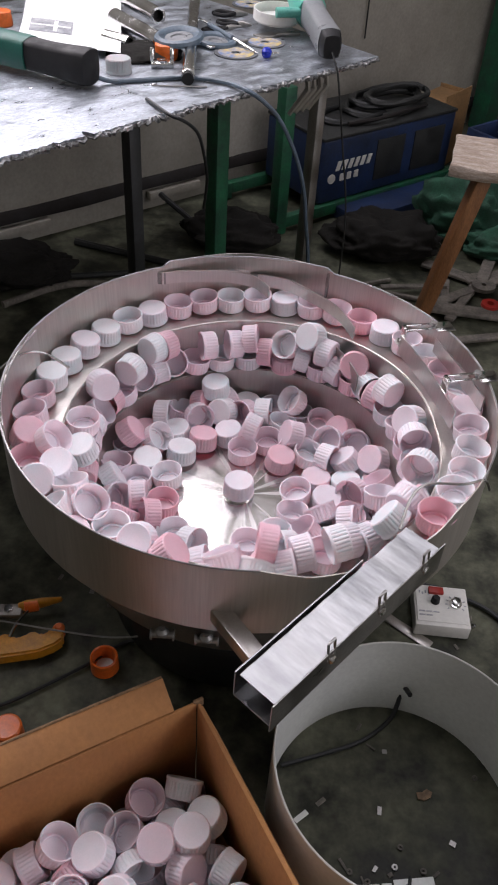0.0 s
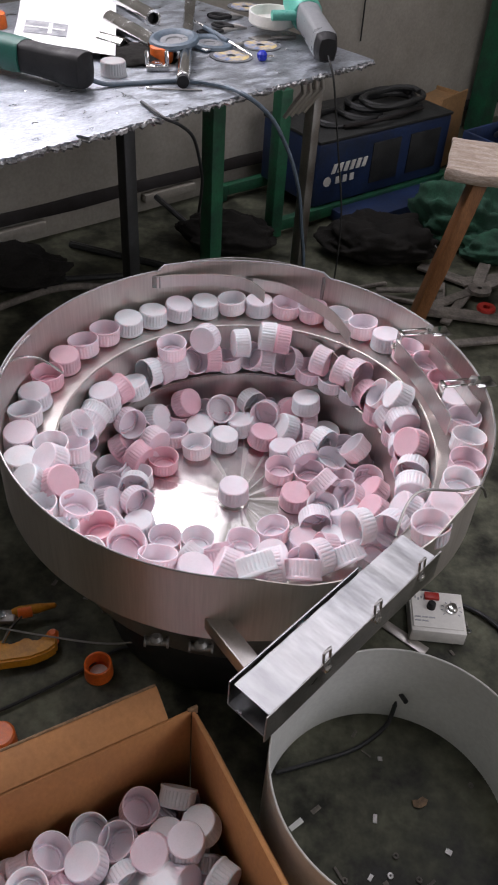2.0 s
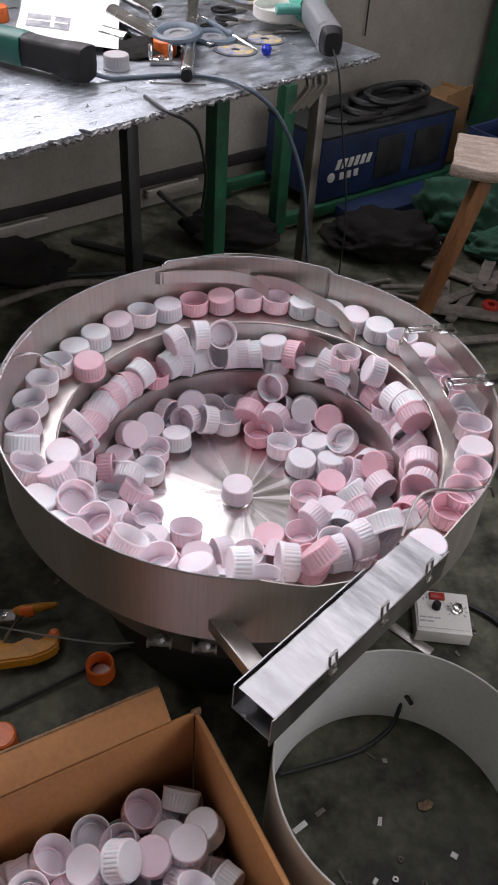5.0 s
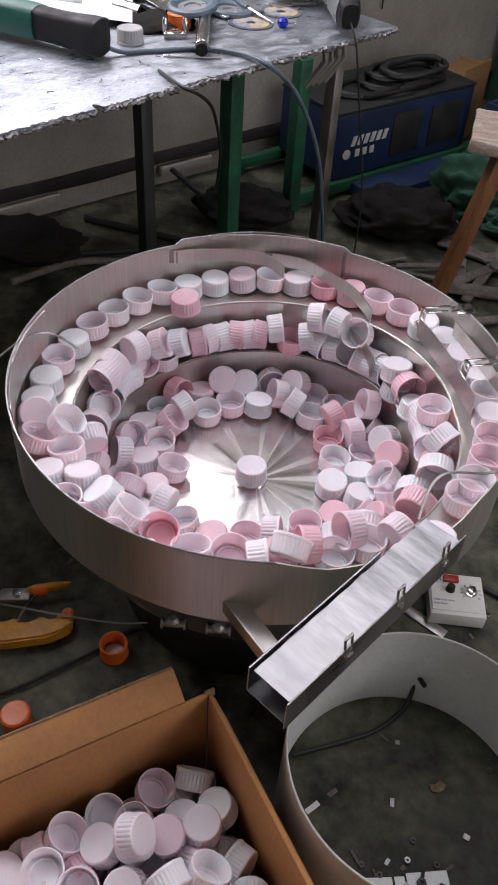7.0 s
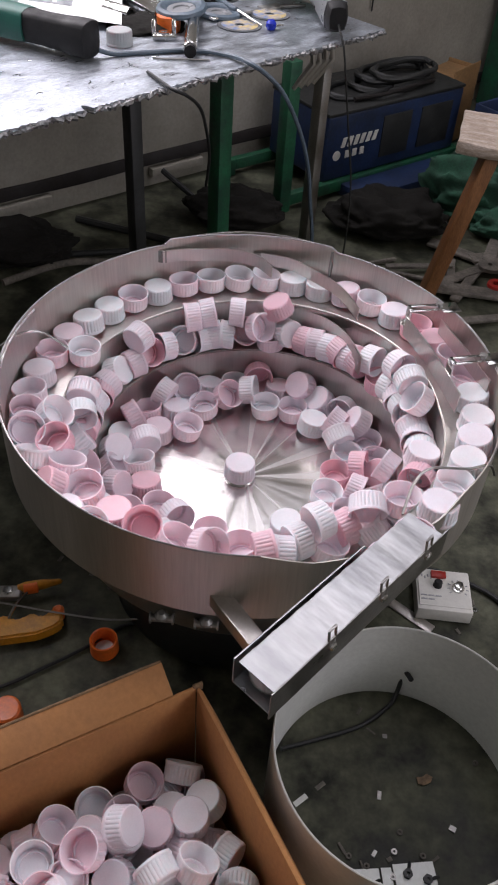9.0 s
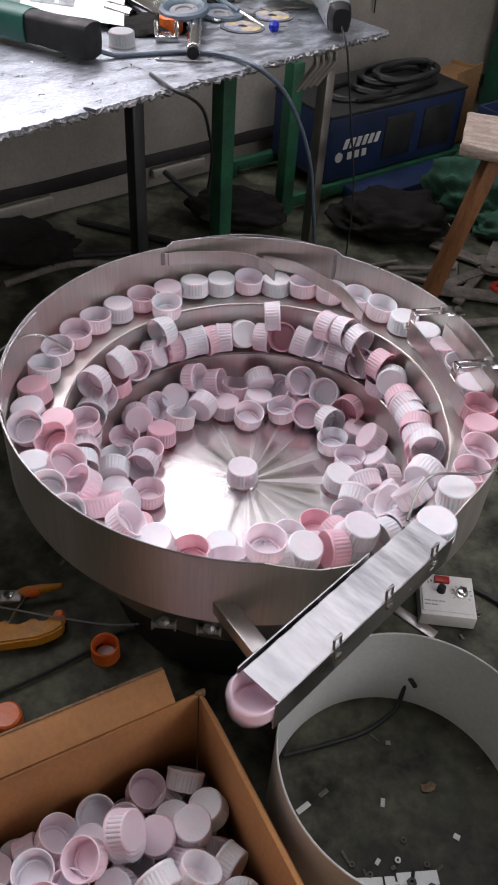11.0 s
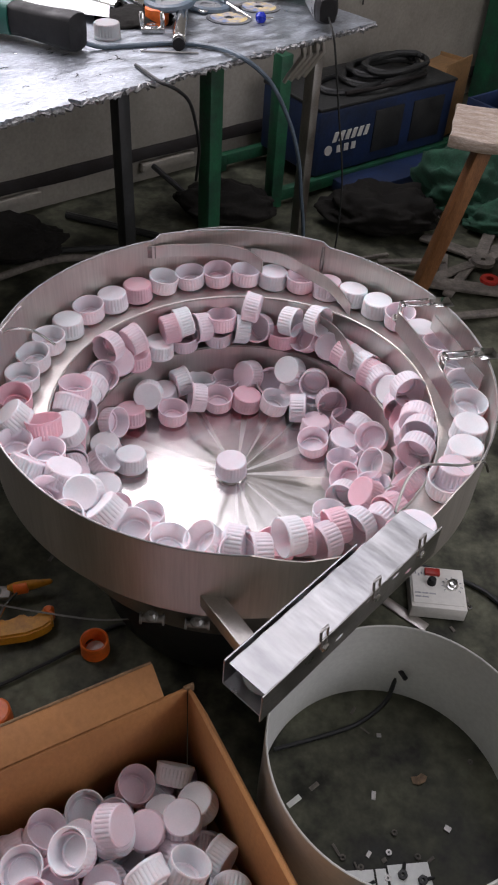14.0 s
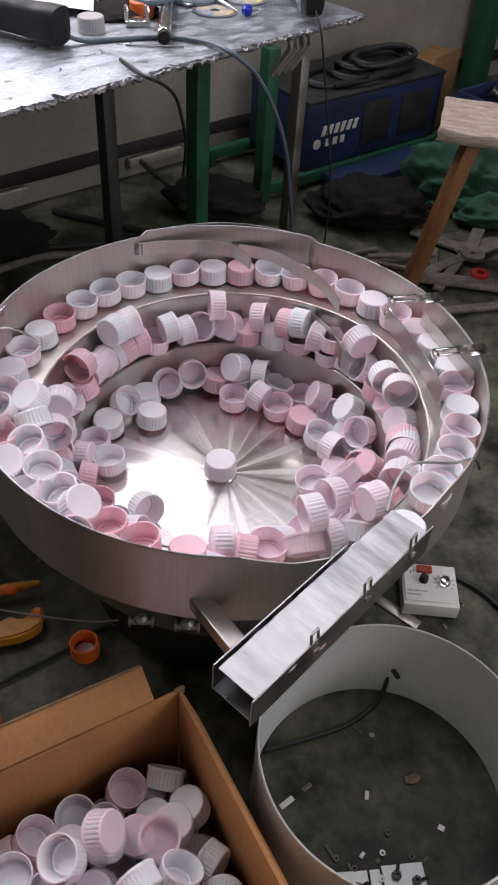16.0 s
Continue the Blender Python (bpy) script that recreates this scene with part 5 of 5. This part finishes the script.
    part("wire", tube(curve_points([(0.30, 1.50, 0.004), (0.362, 1.582, 0.03), (0.452, 1.693, 0.035), (0.575, 1.776, 0.03), (0.62, 1.72, 0.03), (0.601, 1.625, 0.03), (0.649, 1.537, 0.004)], 6), 0.0016, 6), M["wire"], w)
    w = thing("wall_cable", pose(0, 0, 0), "thin black wire hanging down the wall", "cable")
    part("wire", tube([(0.345 , 2.352, 1.4), (0.347, 2.350, 0.8), (0.352, 2.352, 0.46)], 0.003, 6), M["black"], w)
    # lean-to bars and cables under the table
    for a, b, r, mt, lab in (((-0.62, 1.40, 0.012), (0.02, 1.20, 0.012), 0.012, "bag", "dark steel bar lying under the table"), ((-0.36, 1.62, 0.10), (-0.12, 1.42, 0.012), 0.010, "black", "dark bar leaning under the table"), ((-0.95, 1.08, 0.012), (-0.40, 1.22, 0.012), 0.01, "bag", "dark steel bar lying under the table")):
        s = thing("steel_bar", pose(0, 0, 0), lab, "steel bar", "bars under the table")
        part("bar", tube([a, b], r, 8), M[mt], s)
    c = thing("floor_hose", pose(0, 0, 0), "grey hose curved on the dark floor", "hose")
    part("hose", tube(curve_points([(-0.75, 0.98, 0.012), (-0.62, 1.10, 0.012), (-0.5, 1.14, 0.012), (-0.38, 1.12, 0.012), (-0.2, 1.05, 0.012)], 6), 0.011, 8), M["scrap"], c)
    c = thing("blue_box", pose(0.62, 1.86, 0, 0, 0, 38.5), "dark blue metal box under the stand", "box")
    part("case", box((0.5, 0.2, 0.045), (-0.1, 0.1, 0.023), 0.006), M["blue"], c)


build_back_clutter()

# ---- on the floor near the bowl ----


def build_floor_clutter():
    y = thing("hose_clamp_tool", pose(-0.335, -0.165, 0, 0, 0, 186), "yellow and orange hand tool with steel jaws", "hand tool")
    outline = [(0.0, 0.028), (-0.014, 0.014), (-0.010, -0.012), (0.004, -0.020), (0.014, -0.004), (0.028, 0.004), (0.045, -0.006), (0.060, 0.006), (0.078, 0.010), (0.092, -0.002), (0.108, 0.006), (0.17, 0.006), (0.17, 0.056), (0.10, 0.052), (0.03, 0.042)]
    part("grip", prism(outline, 0.002, 0.03, bevel=0.004), M["yellow"], y, "yellow moulded grip")
    part("grip_tip", lathe([(0, 0), (0.010, 0.0), (0.011, 0.024), (0.006, 0.03), (0, 0.03)], 16, pose(-0.003, -0.012, 0.003)), M["orange"], y, "orange tip")
    part("lever", body([(0, -0.01), (0.006, -0.006), (0.012, 0.03), (0.013, 0.06), (0.009, 0.075), (0, 0.076)], 0.7, 14), M["yellow"], y, "yellow tapered lever").matrix_basis = pose(0.005, -0.075, 0.03, 0, 0, 12)
    part("lever_tip", body([(0, 0.03), (0.0135, 0.035), (0.014, 0.06), (0, 0.062)], 0.7, 14), M["orange"], y, "orange lever band").matrix_basis = pose(0.008, -0.071, 0.029, 0, 0, 12)
    part("steel_jaw", box((0.06, 0.03, 0.016), (0.10, -0.052, 0.026), 0.006), M["steel_dark"], y)
    part("spring_wire", tube(curve_points([(0.06, -0.05, 0.03), (0.075, -0.02, 0.034), (0.085, 0.01, 0.03)]), 0.003, 8), M["chrome"], y)
    part("bolt_head", lathe([(0, 0), (0.009, 0), (0.009, 0.006), (0, 0.007)], 6, pose(0.095, -0.05, 0.034)), M["chrome"], y)
    w = thing("thin_wire", pose(0, 0, 0), "thin steel wire stretched along the floor", "wire")
    part("wire", tube(curve_points([(-0.46, -0.15, 0.035), (-0.40, -0.158, 0.036), (-0.335, -0.166, 0.036), (-0.229, -0.168, 0.028), (-0.134, -0.186, 0.075)], 8), 0.0018, 6), M["wire"], w)
    for x, yy in ((-0.110, -0.331), (-0.042, -0.336)):
        g = thing("wing_bolt", Matrix.Translation(Vector((x, yy, 0.28))), "bright wing bolt under the edge of the steel bowl", "bolt", "wing bolts")
        part("barrel", body([(0, -0.017), (0.006, -0.017), (0.006, 0.017), (0, 0.017)], 1, 12), M["wire"], g)
        for sx in (-1, 1):
            part("flange", body([(0, sx * 0.017 - 0.001), (0.009, sx * 0.017 - 0.001), (0.009, sx * 0.017 + 0.002), (0, sx * 0.017 + 0.002)], 1, 14), M["wire"], g)
        part("cap_nut", lathe([(0, 0.004), (0.010, 0.004), (0.010, 0.009), (0.005, 0.014), (0, 0.014)], 12), M["wire"], g)
    for x, yy, up, lab in ((-0.236, -0.215, True, "orange screw cap standing open on the floor"), (-0.376, -0.362, False, "orange screw cap lying face up")):
        o = thing("bottle_cap", pose(x, yy, 0.0) if not up else pose(x, yy, 0.0, 0, 0, 20), lab, "bottle cap")
        if up:
            part("shell", lathe([(0, 0.003), (0.021, 0.003), (0.0215, 0.034), (0.0235, 0.036), (0.0255, 0.034), (0.0265, 0.002), (0.024, 0.0), (0, 0.0)], 40), M["orange"], o)
            part("liner", lathe([(0, 0.0035), (0.017, 0.0035), (0.017, 0.0055), (0, 0.006)], 28), M["white"], o, "pale liner disc")
        else:
            part("shell", lathe([(0, 0.032), (0.022, 0.032), (0.0255, 0.029), (0.0265, 0.001), (0.024, 0.0), (0, 0.0)], 40), M["orange"], o)
    s = thing("steel_strip", pose(0.34, -0.088, 0.0, 0, 0, -38), "short flat steel strip on the floor", "steel strip")
    part("strip", box((0.11, 0.022, 0.003), (0, 0, 0.0025), 0.001), M["steel"], s)
    n = thing("hex_nut", pose(0.474, -0.067, 0.0), "small steel nut on the floor", "nut", "loose nuts")
    part("nut", lathe([(0.0035, 0), (0.007, 0), (0.007, 0.005), (0.0035, 0.005)], 6, close=True), M["chrome"], n)
    b = thing("ring_bolt", pose(0.305, -0.252, 0.065, 62, 0, 12), "dark bolt through the metal ring wall", "bolt")
    part("shank", lathe([(0, 0), (0.0045, 0), (0.0045, 0.035), (0, 0.035)], 10), M["black"], b)
    part("head", lathe([(0, -0.003), (0.006, -0.003), (0.006, 0.0), (0, 0.0)], 6), M["black"], b)
    l = thing("dry_leaf", pose(0.335, -0.419, 0.0, 2, 3, 20), "brown dry flake of paint on the floor", "flake")
    part("blade", prism([(-0.014, -0.004), (-0.004, -0.009), (0.008, -0.007), (0.015, 0.0), (0.008, 0.008), (-0.002, 0.005), (-0.012, 0.007)], 0.001, 0.0026), M["leaf"], l)
    l = thing("tape_scrap", pose(0.128, -0.468, 0.0, 0, 0, 40), "pale scrap of tape on the floor", "tape scrap")
    part("strip", box((0.026, 0.009, 0.0012), (0, 0, 0.0012), 0.0004, 1), M["ring"], l)
    # small debris inside and round the ring
    random.seed(15)
    for i in range(34):
        if i < 16:
            x, yy = random.uniform(0.19, 0.36), random.uniform(-0.60, -0.53)
        elif i < 24:
            x, yy = random.uniform(0.16, 0.45), random.uniform(-0.52, -0.30)
        else:
            x, yy = random.choice(((random.uniform(0.4, 0.6), random.uniform(-0.15, 0.3)), (random.uniform(-0.5, -0.25), random.uniform(-0.35, 0.1))))
        d = thing("metal_bit", pose(x, yy, 0.0, 0, 0, random.uniform(0, 180)), "small bright metal bit on the floor", "metal bit", "floor swarf")
        k = random.random()
        if k < 0.45:
            bm = lathe([(0.002, 0), (0.005, 0), (0.005, 0.003), (0.002, 0.003)], 8, pose(0, 0, 0.0005), close=True)
        else:
            bm = box((random.uniform(0.006, 0.02), random.uniform(0.003, 0.01), 0.0015), (0, 0, 0.0012), 0.0003, 1)
        part("bit", bm, M[random.choice(("steel_dark", "scrap", "scrap"))], d)
    c = thing("floor_cable_and_shadow", pose(0, 0, 0), "black cable lying across the floor", "cable")
    part("cable", tube(curve_points([(-0.62, -0.40, 0.006), (-0.50, -0.345, 0.006), (-0.405, -0.310, 0.006), (-0.336, -0.265, 0.006), (-0.273, -0.219, 0.006), (-0.2, -0.16, 0.006), (-0.12, -0.19, 0.03)], 6), 0.0035, 8), M["black"], c)
    c = thing("floor_cable_and_shadow", pose(0, 0, 0), "black cable trailing beside the metal ring", "cable")
    part("cable", tube(curve_points([(0.12, -0.1, 0.03), (0.22, -0.02, 0.006), (0.36, 0.03, 0.006), (0.50, -0.02, 0.006), (0.58, -0.10, 0.006), (0.7, -0.12, 0.006)], 6), 0.005, 8), M["black"], c)
    # a hose's faint shadow on the ring floor, built as a thin black tube
    c = thing("floor_cable_and_shadow", pose(0, 0, 0), "thin black cable inside the metal ring", "cable")
    part("cable", tube(curve_points([(0.094, -0.385, 0.004), (0.166, -0.360, 0.004), (0.235, -0.331, 0.004), (0.285, -0.290, 0.004), (0.300, -0.268, 0.018), (0.303, -0.258, 0.055)], 6), 0.0042, 8), M["black"], c)
    # two pale offcuts with black fittings on them, at the near side of the ring floor
    for x, yy, a, w in ((0.228, -0.592, 6, 0.046), (0.262, -0.588, 6, 0.016), (0.305, -0.578, 8, 0.064)):
        o = thing("sheet_offcut", pose(x, yy, 0.0, 0, 0, a), "pale sheet offcut lying on the dirty floor", "offcut", "sheet offcuts")
        part("sheet", box((w, 0.052, 0.0015), (0, 0, 0.0014), 0.0004, 1), M["ring"], o)
    for x, yy, a in ((0.232, -0.590, 20), (0.292, -0.570, 70), (0.322, -0.576, 10)):
        o = thing("cable_gland", pose(x, yy, 0.0025, 0, 0, a), "small black fitting on a pale sheet offcut", "fitting", "black fittings")
        part("nut", lathe([(0.003, 0), (0.0075, 0), (0.0075, 0.006), (0.003, 0.006)], 6, close=True), M["black"], o)
        part("stem", tube([(0.004, 0, 0.003), (0.018, 0.002, 0.003)], 0.0026, 8), M["black"], o)


build_floor_clutter()
def motions():
    for ob, rows in MOVERS:
        walk(ob, rows)


motions()
